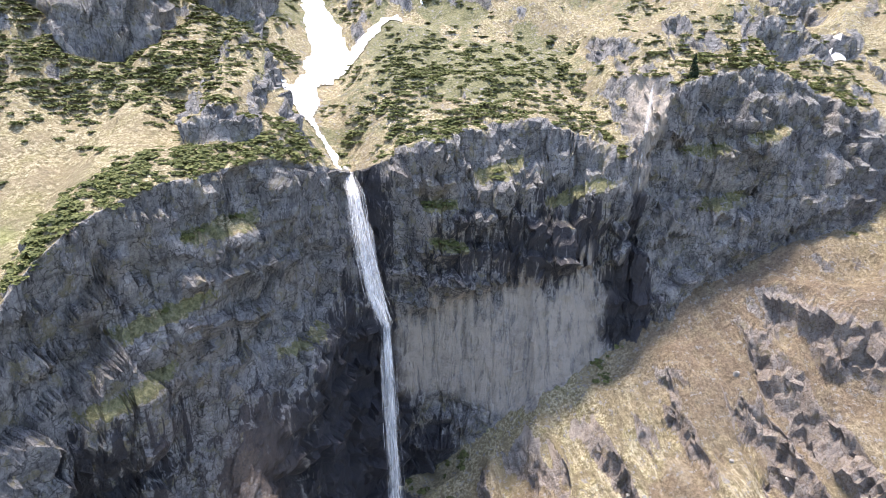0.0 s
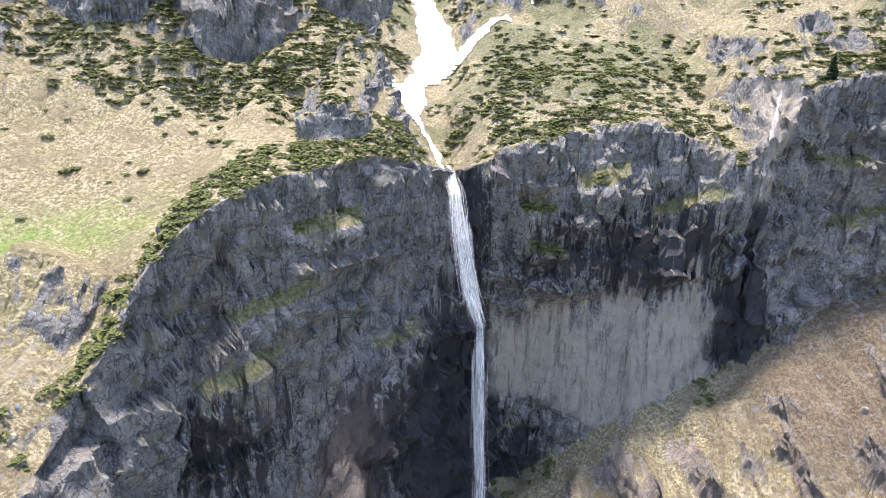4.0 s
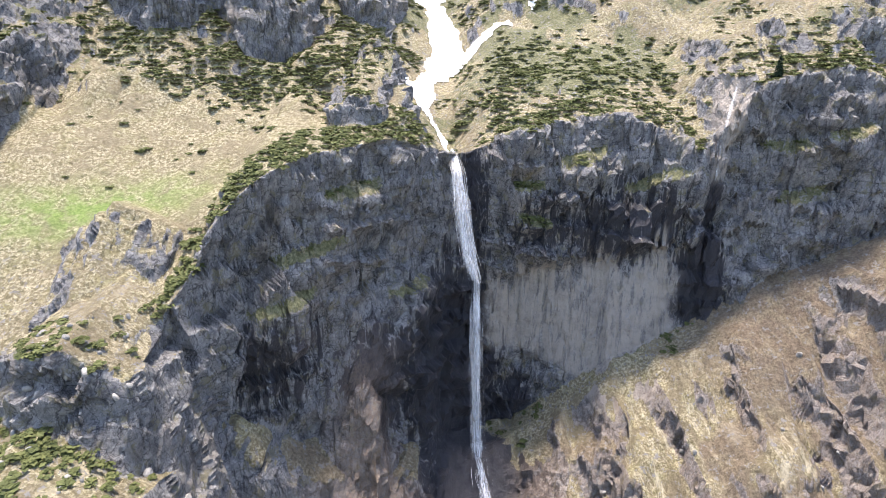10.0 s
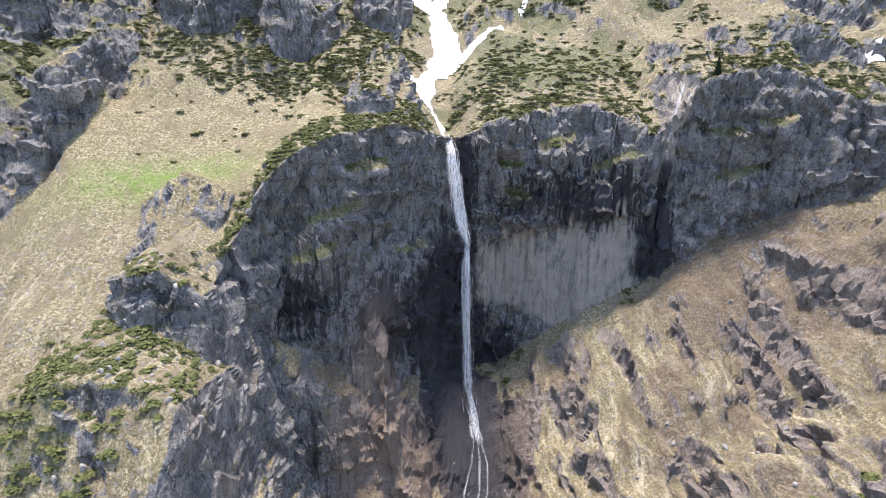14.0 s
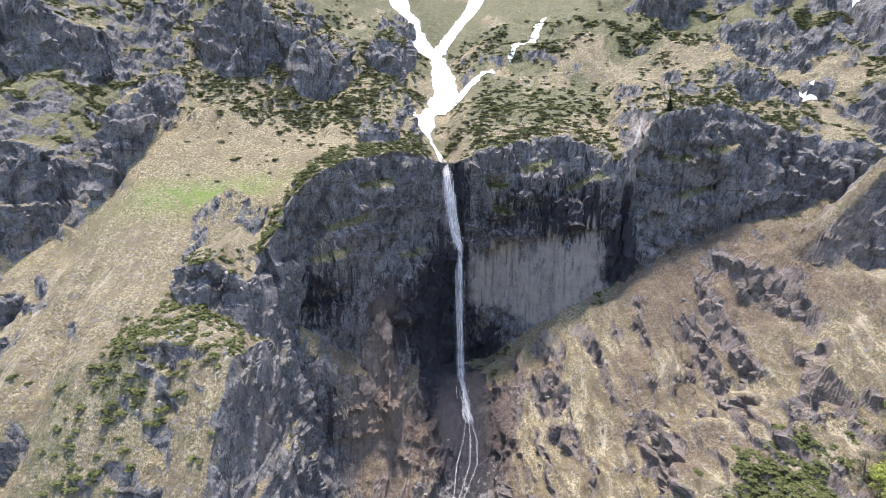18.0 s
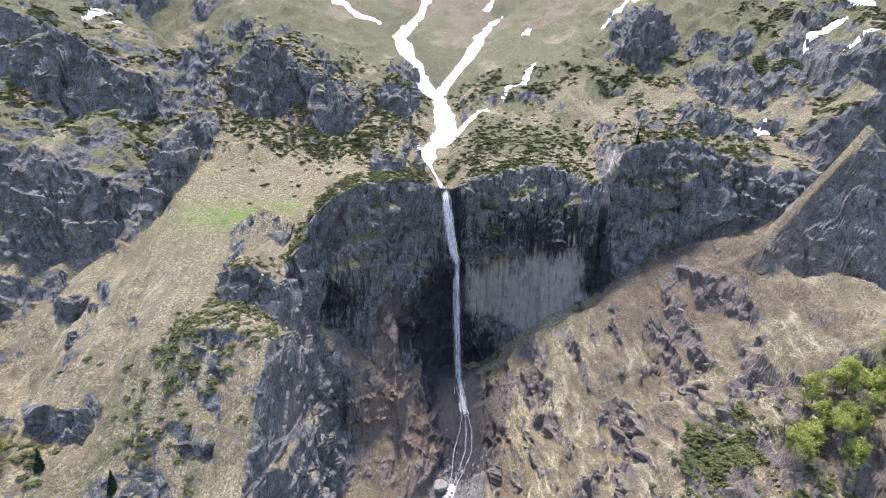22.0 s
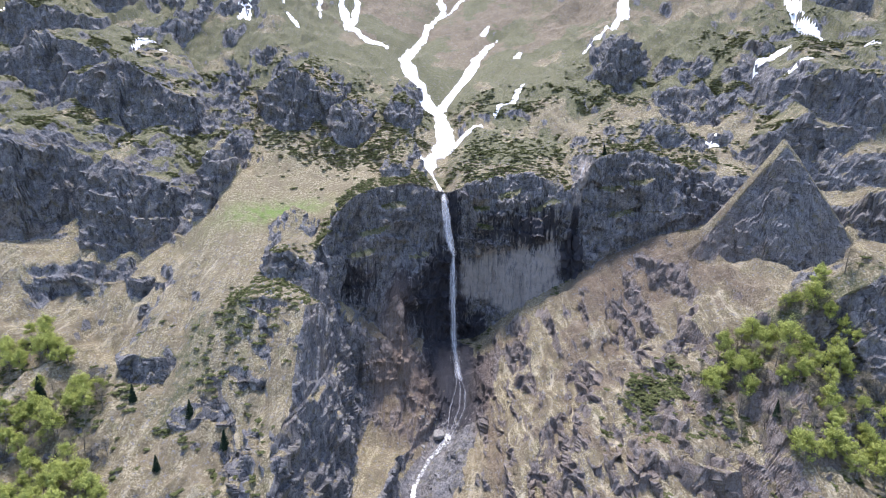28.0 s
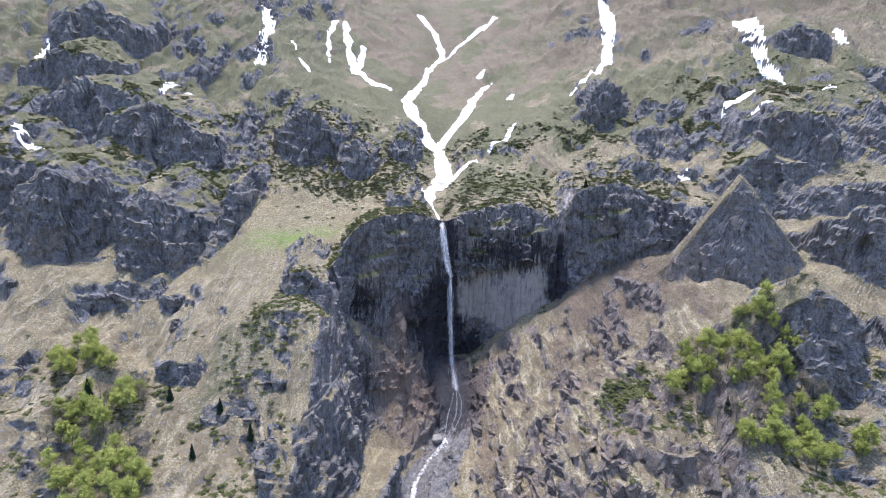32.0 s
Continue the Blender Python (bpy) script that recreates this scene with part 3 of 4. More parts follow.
vx, vy, vz = build_land()
_, owner = ground(vx, vy)
normal = sheet_normals(vx, vy, vz)
steep = grid_blur(1 - normal[..., 2], 4)
rim_gap = vy - along(vx, RIM_Y)
broken_rim = (0.40 + 0.5 * fbm(vx / 7, vy / 7, vz / 7, 3, 63)) * smooth(34, 3, rim_gap) * smooth(-4, 2, rim_gap) * smooth(8, 20, vx) * smooth(170, 150, vx)
gorge = 0.5 * smooth(9, 1, polyline_distance(vx, vy, ((30, 104, 3), (24, 92, 5), (14, 70, 6), (0, 30, 10), (-5, -20, 14))))
sides = (0.24 * smooth(-118, -145, vx) * smooth(85, 110, vy) + 0.10 * smooth(135, 160, vx) * smooth(130, 150, vy)) * smooth(250, 215, vy) - 0.10 * smooth(250, 300, vy) + 0.05 * smooth(40, 10, vy) * smooth(48, 66, np.abs(vx)) + 0.10 * smooth(58, 72, vx) * smooth(64, 40, vy)
gully = 0.26 * smooth(10, 3, polyline_distance(vx, vy, GULLY) + 4 * fbm(vx / 8, vy / 8, vz / 8, 3, 193))
spur_front = smooth(-112, -96, vx) * smooth(-46, -52, vx) * smooth(-6, 4, vy) * smooth(46, 34, vy)
chute = 0.32 * smooth(3, 0, polyline_distance(vx, vy, CHUTE) + 2 * fbm(vx / 4, vy / 4, vz / 4, 3, 195))
terrace = smooth(0.5, 0.3, steep) * smooth(0, 3, vy - along(vx, LEDGE_Y)) * smooth(1, -3, vy - along(vx, FOOT_Y)) * smooth(-54, -48, vx) * smooth(-2, -8, vx)
brows = np.zeros(vx.shape)
for crag_name, wide in ROUND_CREST.items():
    cx, cy, _, hw, _, _, curve, _ = CRAGS[crag_name]
    back = cy + curve * ((vx - cx) / hw) ** 2 - vy
    brows = np.maximum(brows, smooth(-6, -2, back) * smooth(wide + 2.5, wide, back + 1.5 * fbm(vx / 5, vy / 5, vz / 5, 2, 69)) * (np.abs(vx - cx) < hw))
mound = np.exp(-((((vx + 20) / 20) ** 2 + ((vy - 82) / 20) ** 2) ** 2))
rock = smooth(0.24, 0.46, steep + 0.20 * fbm(vx / 15, vy / 15, vz / 15, 5, 61) + 0.10 * (owner > 0) + broken_rim + gorge + sides + 0.22 * mound - terrace * (0.28 + 0.3 * smooth(-36, -42, vx) + 0.5 * fbm(vx / 4, vy / 4, vz / 4, 3, 67)) + chute - 0.45 * brows + gully - spur_front * (0.07 + 0.5 * fbm(vx / 14 + vz / 16, vy / 14, vz / 9, 3, 187)))
# broken rock: pushed out along the face, in blocks, ribs and upright columns
nx, ny, nz = (grid_blur(normal[..., i], 6) for i in range(3))
broken = rock > 0.02
bx, by, bz = vx[broken], vy[broken], vz[broken]
push = 2.4 * fbm(vx / 24, vy / 24, vz / 26, 3, 71) + 0.1 * blocks(vx, vy, vz, 1.9, 91)
push[broken] += 2.1 * facets(bx, by, bz, 11.0, 1.5, 301) + 1.25 * facets(bx, by, bz, 4.6, 1.2, 321)
# the scoured slab lies back under the overhang that drips on it
slab_top = 81.5 + 0.225 * vx
slab_foot = 64 - 0.5 * np.maximum(vx - 28, 0)
slab = smooth(15, 20, vx) * smooth(76, 70, vx) * smooth(slab_top + 2, slab_top - 1, vz) * smooth(slab_foot - 5, slab_foot, vz) * (vy > 108)
push = push * (1 - 0.8 * slab) + 3.2 * smooth(slab_top - 1, slab_top + 4, vz) * smooth(14, 24, vx) * smooth(84, 72, vx) * (vy > 112)
# tilted beds: each leans out and ends in a narrow shelf
bed = (vz + 0.15 * vx + 5 * fbm(vx / 30, vy / 30, vz / 30, 3, 151)) / 8.5
push = push + (1 - slab) * 3.0 * (bed - np.floor(bed)) ** 2 * smooth(-0.1, 0.15, fbm(vx / 22, vy / 22, vz / 14, 3, 161))
# grassy ledges on the wall
ledge_turf = np.zeros(vx.shape)
for lx, lz, wide, rise in ((-6, 91, 7, 0.0), (66, 118, 10, 0.35), (28, 116, 6, 0.1), (-30, 108, 9, 0.1), (-20, 121, 8, 0.1), (30, 105, 7, -0.2), (104, 128, 7, 0.1), (110, 114, 9, 0.3), (-36, 97, 8, 0.1), (46, 124, 9, 0.2), (120, 132, 9, 0.2)):
    brow = vz - lz - rise * (vx - lx) - 2.0 * fbm(vx / 5, vy / 5, vz / 9, 2, 165)
    here = np.exp(-(((vx - lx) / wide) ** 4)) * (vy > 70)
    push = push + 3.0 * smooth(2.2, -1.2, brow) * smooth(-18, -4, brow) * here
    ledge_turf = np.maximum(ledge_turf, here * smooth(-1.6, -0.4, brow) * smooth(3.4, 1.6, brow))
push = push - (1 - slab) * 2.2 * np.abs(fbm(vx / 6, vy / 6, vz / 30, 2, 111))
soft = 0.35 * fbm(vx / 3, vy / 3, vz / 3, 4, 121)
small = smooth(-150, -60, vy)
bulk = np.clip(1.6 * grid_blur(rock, 14) - 0.25, 0.12, 1)
water_gap, _ = channel(vx, vy)
upright = 0.4 + 0.6 * smooth(0.85, 0.4, nz)
amount = (rock * (1 - 0.45 * mound) * bulk * upright * push + (1 - rock) * soft) * small * np.where(vy < 120, smooth(3, 12, water_gap), 1) * (1 - 0.78 * np.exp(-((((vx + 45) / 11) ** 2 + ((vy - 32) / 44) ** 2) ** 2))) * np.where(owner == 4 + CRAG_NAMES.index("pyramid_crag"), 0.45, 1)
vx, vy, vz = vx + nx * amount, vy + ny * amount, vz + nz * amount * 0.7
shelf = grid_blur(sheet_normals(vx, vy, vz)[..., 2], 2)
wet_foot = np.exp(-((((vx - 12) / 17) ** 2 + ((vy - 110) / 24) ** 2) ** 2))
rock = np.clip(rock + wet_foot - 0.75 * smooth(0.52, 0.78, shelf + 0.2 * fbm(vx / 5, vy / 5, vz / 5, 3, 171)) * (vy > -40) * (1 - np.clip(3 * gorge, 0, 1)) * (1 - wet_foot) - 0.8 * ledge_turf, 0, 1)

# masks: wet black rock and painted shade of hollows, pale scoured rock, brown scree, new grass, heath, stones


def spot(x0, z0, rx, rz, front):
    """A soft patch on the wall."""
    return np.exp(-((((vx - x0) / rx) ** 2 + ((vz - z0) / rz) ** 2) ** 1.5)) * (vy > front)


# wet rock by the fall; at x -38 cave shade put into the colour
wet_shade = np.maximum.reduce([spot(6, 62, 15, 36, 95), 0.7 * spot(11, 108, 6, 26, 110), spot(81, 86, 7, 20, 118), 0.62 * spot(58, 106, 22, 15, 118), 0.48 * spot(34, 104, 16, 13, 118),
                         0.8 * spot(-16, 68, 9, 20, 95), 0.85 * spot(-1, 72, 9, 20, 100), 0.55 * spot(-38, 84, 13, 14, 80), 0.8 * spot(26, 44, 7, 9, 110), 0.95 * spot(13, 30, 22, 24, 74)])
tongues = 30 * fbm(vx / 2.2 + vz / 28, vy / 40, vz / 60, 3, 181)
# shade inside the upright crack below the chute, painted as dark colour
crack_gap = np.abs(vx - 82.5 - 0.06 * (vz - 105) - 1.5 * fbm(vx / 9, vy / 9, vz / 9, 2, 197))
wet_shade = np.maximum(wet_shade, 0.95 * smooth(3.0, 1.0, crack_gap) * smooth(124, 116, vz) * smooth(80, 88, vz) * (vy > 118))
pale = smooth(slab_top + 2.5, slab_top - 0.5, vz - tongues) * smooth(slab_foot - 3, slab_foot + 2, vz + 6 * fbm(vx / 7, vy / 30, vz / 7, 3, 185)) * smooth(13, 19, vx + 2 * fbm(vx / 9, vy / 9, vz / 9, 3, 191)) * smooth(77, 70, vx) * (vy > 112)
chute_gap = np.abs(vx - 84 - 0.28 * (vz - 121))
pale = np.maximum(pale, smooth(3.4, 1.2, chute_gap + 1.2 * fbm(vx / 4, vy / 4, vz / 4, 2, 199)) * smooth(117, 121, vz) * smooth(156, 148, vz) * (vy > 125) * (vy < 165))
wet_shade = wet_shade * (1 - 0.5 * pale)
brown = smooth(60, 92, vx) * smooth(175, 120, vx) * smooth(56, 72, vz) * smooth(128, 100, vz) * smooth(60, 95, vy)
rust = np.maximum(np.exp(-((((vx + 14) / 17) ** 2 + ((vy - 78) / 24) ** 2) ** 2)), 0.6 * scree_side(vx, vy))
patches = smooth(0.02, 0.22, fbm(vx / 15, vy / 15, vz / 15, 4, 135)) * scree_side(vx, vy)
brown = np.maximum.reduce([brown, rust * (vx < 18), 0.8 * terrace * smooth(-42, -36, vx), 0.85 * patches, 0.65 * smooth(300, 380, vy)])
fresh = np.exp(-(((vx + 84) / 26) ** 2 + ((vy - 103 - 0.22 * (vx + 84)) / 8) ** 2))
patchy = fbm(vx / 26, vy / 26, vz / 26, 4, 131)
heath = smooth(-0.25, 0.25, patchy + 0.10) * smooth(128, 165, vy) + 0.85 * smooth(205, 250, vy) * smooth(430, 330, vy + 0.3 * vx) + 0.8 * smooth(-0.2, 0.2, patchy + 0.1) * smooth(-112, -140, vx) * smooth(95, 125, vy) + 0.65 * smooth(-0.2, 0.25, patchy + 0.08) * smooth(92, 60, vy) * smooth(34, 50, np.abs(vx + 2)) * smooth(175, 120, vx - 0.4 * vy)
meadow = np.exp(-(((vx + 75) / 55) ** 4 + ((vy - 120) / 32) ** 4))
mossy = smooth(24, 6, along(vx, FOOT_Y) - vy) * smooth(16, 26, vx) * smooth(84, 70, vx) * smooth(-0.25, 0.15, patchy)
heath = np.clip(heath * (1 - 0.9 * meadow) + 0.9 * ledge_turf + 0.9 * brows * (vy < 60) + 0.35 * spur_front * smooth(-0.1, 0.2, patchy) + 0.8 * mossy + 0.5 * (rock > 0.1) * (owner > 0), 0, 1.25)
stony = np.clip(1 - 1.4 * meadow, 0, 1)
streaky = np.maximum(scree_side(vx, vy), 0.6 * smooth(100, 60, vy))

cols, rows_n = vx.shape
index = np.arange(cols * rows_n).reshape(cols, rows_n)
quads = np.stack([index[:-1, :-1], index[1:, :-1], index[1:, 1:], index[:-1, 1:]], -1).reshape(-1, 4)
points = np.stack([vx, vy, vz], -1).reshape(-1, 3)
masks = {"rock": rock, "wet_shade": wet_shade, "pale": pale, "brown": brown, "fresh": fresh, "heath": heath, "stony": stony, "rust": rust, "streaky": streaky}
masks = {k: v.reshape(-1).astype(np.float32) for k, v in masks.items()}


def mesh_from(name, pts, faces, attributes=None, mat=None, shade=True):
    """A mesh of triangles or quads from arrays."""
    me = bpy.data.meshes.new(name)
    count = faces.shape[1]
    me.vertices.add(len(pts))
    me.vertices.foreach_set("co", np.ascontiguousarray(pts, np.float32).ravel())
    me.loops.add(faces.size)
    me.loops.foreach_set("vertex_index", np.ascontiguousarray(faces, np.int32).ravel())
    me.polygons.add(len(faces))
    me.polygons.foreach_set("loop_start", np.arange(0, faces.size, count, dtype=np.int32))
    me.polygons.foreach_set("loop_total", np.full(len(faces), count, np.int32))
    me.polygons.foreach_set("use_smooth", np.full(len(faces), shade))
    for key, values in (attributes or {}).items():
        me.attributes.new(key, "FLOAT", "POINT").data.foreach_set("value", np.ascontiguousarray(values, np.float32))
    me.update(calc_edges=True)
    if mat:
        me.materials.append(mat)
    return me


def piece_of_land(name, pick, lift=0.0, mat=LAND, with_masks=True, shade=False):
    """The quads of the sheet that are picked, as an object of its own."""
    used, flat = np.unique(quads[pick], return_inverse=True)
    pts = points[used] + np.array([0, 0, lift])
    return new(name, mesh_from(name, pts, flat.reshape(-1, 4), {k: v[used] for k, v in masks.items()} if with_masks else None, mat, shade))


face_owner = np.sort(owner.reshape(-1)[quads], axis=1)[:, 2]


def largest_only(grid):
    """Each crag keeps its largest piece; loose specks of it fall back to the slope."""
    seen = np.zeros(grid.shape, bool)
    pieces = {}
    for start in zip(*np.nonzero(grid)):
        if seen[start]:
            continue
        kind, todo, got = grid[start], [start], []
        seen[start] = True
        while todo:
            c, r = todo.pop()
            got.append((c, r))
            for q in ((c + 1, r), (c - 1, r), (c, r + 1), (c, r - 1)):
                if 0 <= q[0] < grid.shape[0] and 0 <= q[1] < grid.shape[1] and not seen[q] and grid[q] == kind:
                    seen[q] = True
                    todo.append(q)
        pieces.setdefault(kind, []).append(got)
    for kind, lots in pieces.items():
        lots.sort(key=len)
        for got in lots[:-1]:
            for q in got:
                grid[q] = 0
    return grid


face_owner = largest_only(face_owner.reshape(cols - 1, rows_n - 1)).reshape(-1)
tagged(piece_of_land("ground", face_owner == 0), "steep mountainside of straw grass, heath, scree and rock", "mountainside", kind="structure")
WALLS = ("sheer dark grey rock wall with grassy ledges beside the waterfall", "black-streaked rock wall over a pale scoured slab", "tall grey rock cliff with a small side cascade")
LABELS = {
    "pyramid_crag": "pyramid-shaped dark rock crag with a sunlit ridge", "tree_crag": "rounded rock crag with a grassy top above the beeches",
    "pinnacle": "small pale rock outcrop on the green meadow", "meadow_block": "square grey rock block under the meadow", "nose": "grey rock nose of the shrub-covered spur",
    "buttress": "tall dark rock buttress below the high snow", "snow_side_crag": "dark rock crag beside the snow gully", "middle_crag": "broken grey crag above the heath slope",
    "left_lower_crag": "massive dark grey crag at the edge of the meadow", "left_upper_crag": "large ribbed dark crag high on the slope", "left_high_crag": "steep dark crag with grass on its back",
    "cave_rock": "low rock band over a dark hollow in the grass", "rim_rock": "grey rock knob on the rim of the wall",
}
face_mid = points[quads].mean(axis=1)
bare = grid_blur(rock, 10).reshape(-1)[quads].mean(axis=1) > 0.42
for i in range(1, 4 + len(CRAG_NAMES)):
    mine = face_owner == i
    if not mine.any():
        continue
    label = WALLS[i - 1] if i < 4 else LABELS.get(CRAG_NAMES[i - 4], "grey weathered rock crag standing out of the grassy slope")
    crag = tagged(new("cliff" if i < 4 else "rock_crag"), label, "cliff" if i < 4 else "crag", "cliffs and crags")
    foot = face_mid[mine][np.argmin(face_mid[mine][:, 2])]
    crag.location = foot
    for part_name, pick, look_of in (("rock_face", mine & bare, ""), ("turf", mine & ~bare, "dry grass and low green growth on the ledges")):
        if pick.any():
            ob = piece_of_land(part_name, pick)
            ob.parent, ob.matrix_parent_inverse = crag, Matrix.Translation(foot).inverted()
            if look_of:
                ob["label"] = look_of

# ---------------------------------------------------------------- snow in the gullies
ragged = 5.0 * fbm(face_mid[:, 0] / 11, face_mid[:, 1] / 11, face_mid[:, 2] / 11, 3, 141)
face_cross = np.cross(points[quads[:, 1]] - points[quads[:, 0]], points[quads[:, 3]] - points[quads[:, 0]])
face_level = np.abs(face_cross[:, 2]) / np.maximum(np.linalg.norm(face_cross, axis=1), 1e-9)
for line in SNOW_LINES:
    near = polyline_distance(face_mid[:, 0], face_mid[:, 1], line) + ragged * min(1, max(p[2] for p in line) / 4) < 0
    near &= face_level > 0.38
    if near.any():
        tagged(piece_of_land("snow_patch", near, 0.45, SNOW, False, True), "old white snow lying in a steep gully", "snow", "snow in the gullies")

# ---------------------------------------------------------------- the waterfall


def ribbon(name, line, width, threads, seed, spread=1.0, dense=0.9):
    """Falling water: many thin flat threads about a line of (x, y, z), each waving a little."""
    rng = np.random.default_rng(seed)
    line = np.array(line, float)
    t0 = np.linspace(0, 1, len(line))
    n = 40
    pts, faces, alpha = [], [], []
    for k in range(threads):
        a, b = sorted(rng.uniform(0, 1, 2)) if k > threads // 3 else (0, 1)
        if b - a < 0.15:
            b = min(1, a + 0.3)
        t = np.linspace(a, b, n)
        c = np.stack([np.interp(t, t0, line[:, i]) for i in range(3)], -1)
        w = np.interp(t, np.linspace(0, 1, len(width)), width)
        off = rng.normal(0, 0.15 if k <= threads // 3 else 0.28, 2)
        wave = 0.12 * np.sin(t * rng.uniform(4, 14) + rng.uniform(0, 6))
        c[:, 0] += (off[0] + wave) * w * spread
        c[:, 1] += -0.5 - abs(off[1]) * w * 0.5
        half = w * (rng.uniform(0.07, 0.16) if k % 9 == 0 else rng.uniform(0.006, 0.024)) * np.clip(np.sin(np.pi * np.clip((t - a) / (b - a), 0.03, 0.97)) * 2.5, 0.15, 1)
        base = sum(len(p) for p in pts)
        ring = np.concatenate([c + np.stack([half * u, half * v, 0 * half], -1) for u, v in ((-1, 0), (0, -0.6), (1, 0), (0, 0.6))])
        pts.append(ring)
        alpha.append(np.full(len(ring), 0.22 if k % 9 == 0 else 0.7 if k <= threads // 3 else dense * rng.uniform(0.3, 0.9)))
        i = np.arange(n - 1)
        for s in range(4):
            p, q = s * n + i, (s + 1) % 4 * n + i
            faces.append(base + np.stack([p, q, q + 1, p + 1], -1))
    return new(name, mesh_from(name, np.concatenate(pts), np.concatenate(faces), {"dense": np.concatenate(alpha)}, WATER))


waterfall = tagged(new("waterfall"), "tall thin white waterfall dropping down a dark cliff", "waterfall")
waterfall.location = (10.8, 70, 5)


def water_part(name, *args, **more):
    ob = ribbon(name, *args, **more)
    ob.parent = waterfall
    ob.matrix_parent_inverse = Matrix.Translation((-10.8, -70, -5))
    return ob


water_part("upper_fall", ((5, 144, 127), (6.5, 133, 122), (7.5, 128, 112), (9.5, 124, 100), (12, 121.5, 92)), (2.0, 3.4, 3.8, 3.2), 230, 1, dense=0.7)
water_part("free_fall", ((12, 121.5, 92), (12, 119, 78), (12, 118, 62), (12.5, 117, 44), (13, 115, 36)), (2.8, 2.5, 2.4, 2.5, 3.4), 210, 2, dense=0.6)
water_part("lower_cascade", ((13, 115, 37), (14.5, 107, 31), (16, 100, 25.5)), (3.2, 3.2, 4.2), 60, 3, dense=0.8)
for strand, (side, way) in enumerate(((-2.6, -1.5), (0.2, 0.6), (2.6, 1.2))):
    water_part("cascade_strand", ((15.5 + side * 0.4, 101, 26.3), (16.2 + side, 95, 21.3), (15 + side + way, 87, 15.2), (12 + side * 0.8, 78, 9.2), (9.5 + side * 0.4, 71, 6)), (1.0, 0.9, 0.8, 0.9), 18, 5 + strand, dense=0.9)

# a thin side cascade in its chute, and the stream below the fall
side_cascade = tagged(ribbon("side_cascade", ((91, 147, 146), (87.5, 142, 139), (84.5, 138, 131), (83, 135.5, 124), (82.5, 134.5, 119)), (1.6, 1.4, 1.2, 0.8), 26, 4, dense=0.4),
                      "thin trickle of water down a pale rock chute", "cascade")


def make_stream():
    m, nodes, links = material("stream_water")
    g = Nodes(m)
    foam = g.noise(1.0, 5, None, 0.7, 0.5)
    p = nodes["Principled BSDF"]
    links.new(g.mix(g.ramp(foam, 0.48, 0.64), (0.13, 0.13, 0.125), (0.78, 0.80, 0.83)), p.inputs["Base Color"])
    p.inputs["Roughness"].default_value = 0.25
    links.new(g.bump(foam, 0.5, 0.2), p.inputs["Normal"])
    return m


STREAM = make_stream()
BROOK = ((10, 73, 1.6), (9, 70, 2.0), (1, 58, 1.1), (-5, 42, 1.1), (-6, 24, 1.2), (-9, 0, 2.0), (-8, -40, 2.2))
near = polyline_distance(face_mid[:, 0], face_mid[:, 1], BROOK) + 0.15 * ragged < 0
tagged(piece_of_land("stream", near, 0.25, STREAM, False), "white foaming stream between boulders below the waterfall", "stream", kind="structure")

# ---------------------------------------------------------------- plants
cell_area = np.linalg.norm(np.cross(points[quads[:, 1]] - points[quads[:, 0]], points[quads[:, 3]] - points[quads[:, 0]]), axis=1)
face_rock = masks["rock"][quads].mean(axis=1)
face_heath = masks["heath"][quads].mean(axis=1)
fx, fy, fz = face_mid.T
face_up = np.abs(np.cross(points[quads[:, 1]] - points[quads[:, 0]], points[quads[:, 3]] - points[quads[:, 0]])[:, 2]) / np.maximum(cell_area, 1e-9)
snow_gap = np.min([polyline_distance(fx, fy, line) for line in SNOW_LINES[:5]], axis=0)


def on_ground(x, y):
    """The point of the sheet nearest to x, y in plan."""
    k = np.argmin((points[:, 0] - x) ** 2 + (points[:, 1] - y) ** 2)
    return points[k]


def scatter(density, seed):
    """Faces picked at random, so many per square metre of ground."""
    rng = np.random.default_rng(seed)
    return np.nonzero(rng.random(len(quads)) < density * cell_area)[0], rng


def leaf_material(name, dark, light, rough=0.75, through=0.25):
    m, nodes, links = material(name)
    g = Nodes(m)
    isle = nodes.new("ShaderNodeNewGeometry").outputs["Random Per Island"]
    each = nodes.new("ShaderNodeObjectInfo").outputs["Random"]
    tone = g.math("ADD", g.math("MULTIPLY", isle, 0.45), g.math("ADD", g.math("MULTIPLY", each, 0.25), g.math("MULTIPLY", g.noise(0.35, 3), 0.35)))
    col = g.mix(g.ramp(tone, 0.1, 0.9), dark, light)
    p = nodes["Principled BSDF"]
    links.new(col, p.inputs["Base Color"])
    p.inputs["Roughness"].default_value = rough
    p.inputs["Specular IOR Level"].default_value = 0.2
    t = nodes.new("ShaderNodeBsdfTranslucent")
    links.new(col, t.inputs["Color"])
    mix = nodes.new("ShaderNodeMixShader")
    mix.inputs[0].default_value = through
    links.new(p.outputs[0], mix.inputs[1]), links.new(t.outputs[0], mix.inputs[2])
    links.new(mix.outputs[0], nodes["Material Output"].inputs["Surface"])
    return m


def bark_material(name, a, b):
    m, nodes, links = material(name)
    g = Nodes(m)
    col = g.mix(g.ramp(g.noise(2.5, 5), 0.35, 0.65), a, b)
    links.new(col, nodes["Principled BSDF"].inputs["Base Color"])
    nodes["Principled BSDF"].inputs["Roughness"].default_value = 0.9
    return m


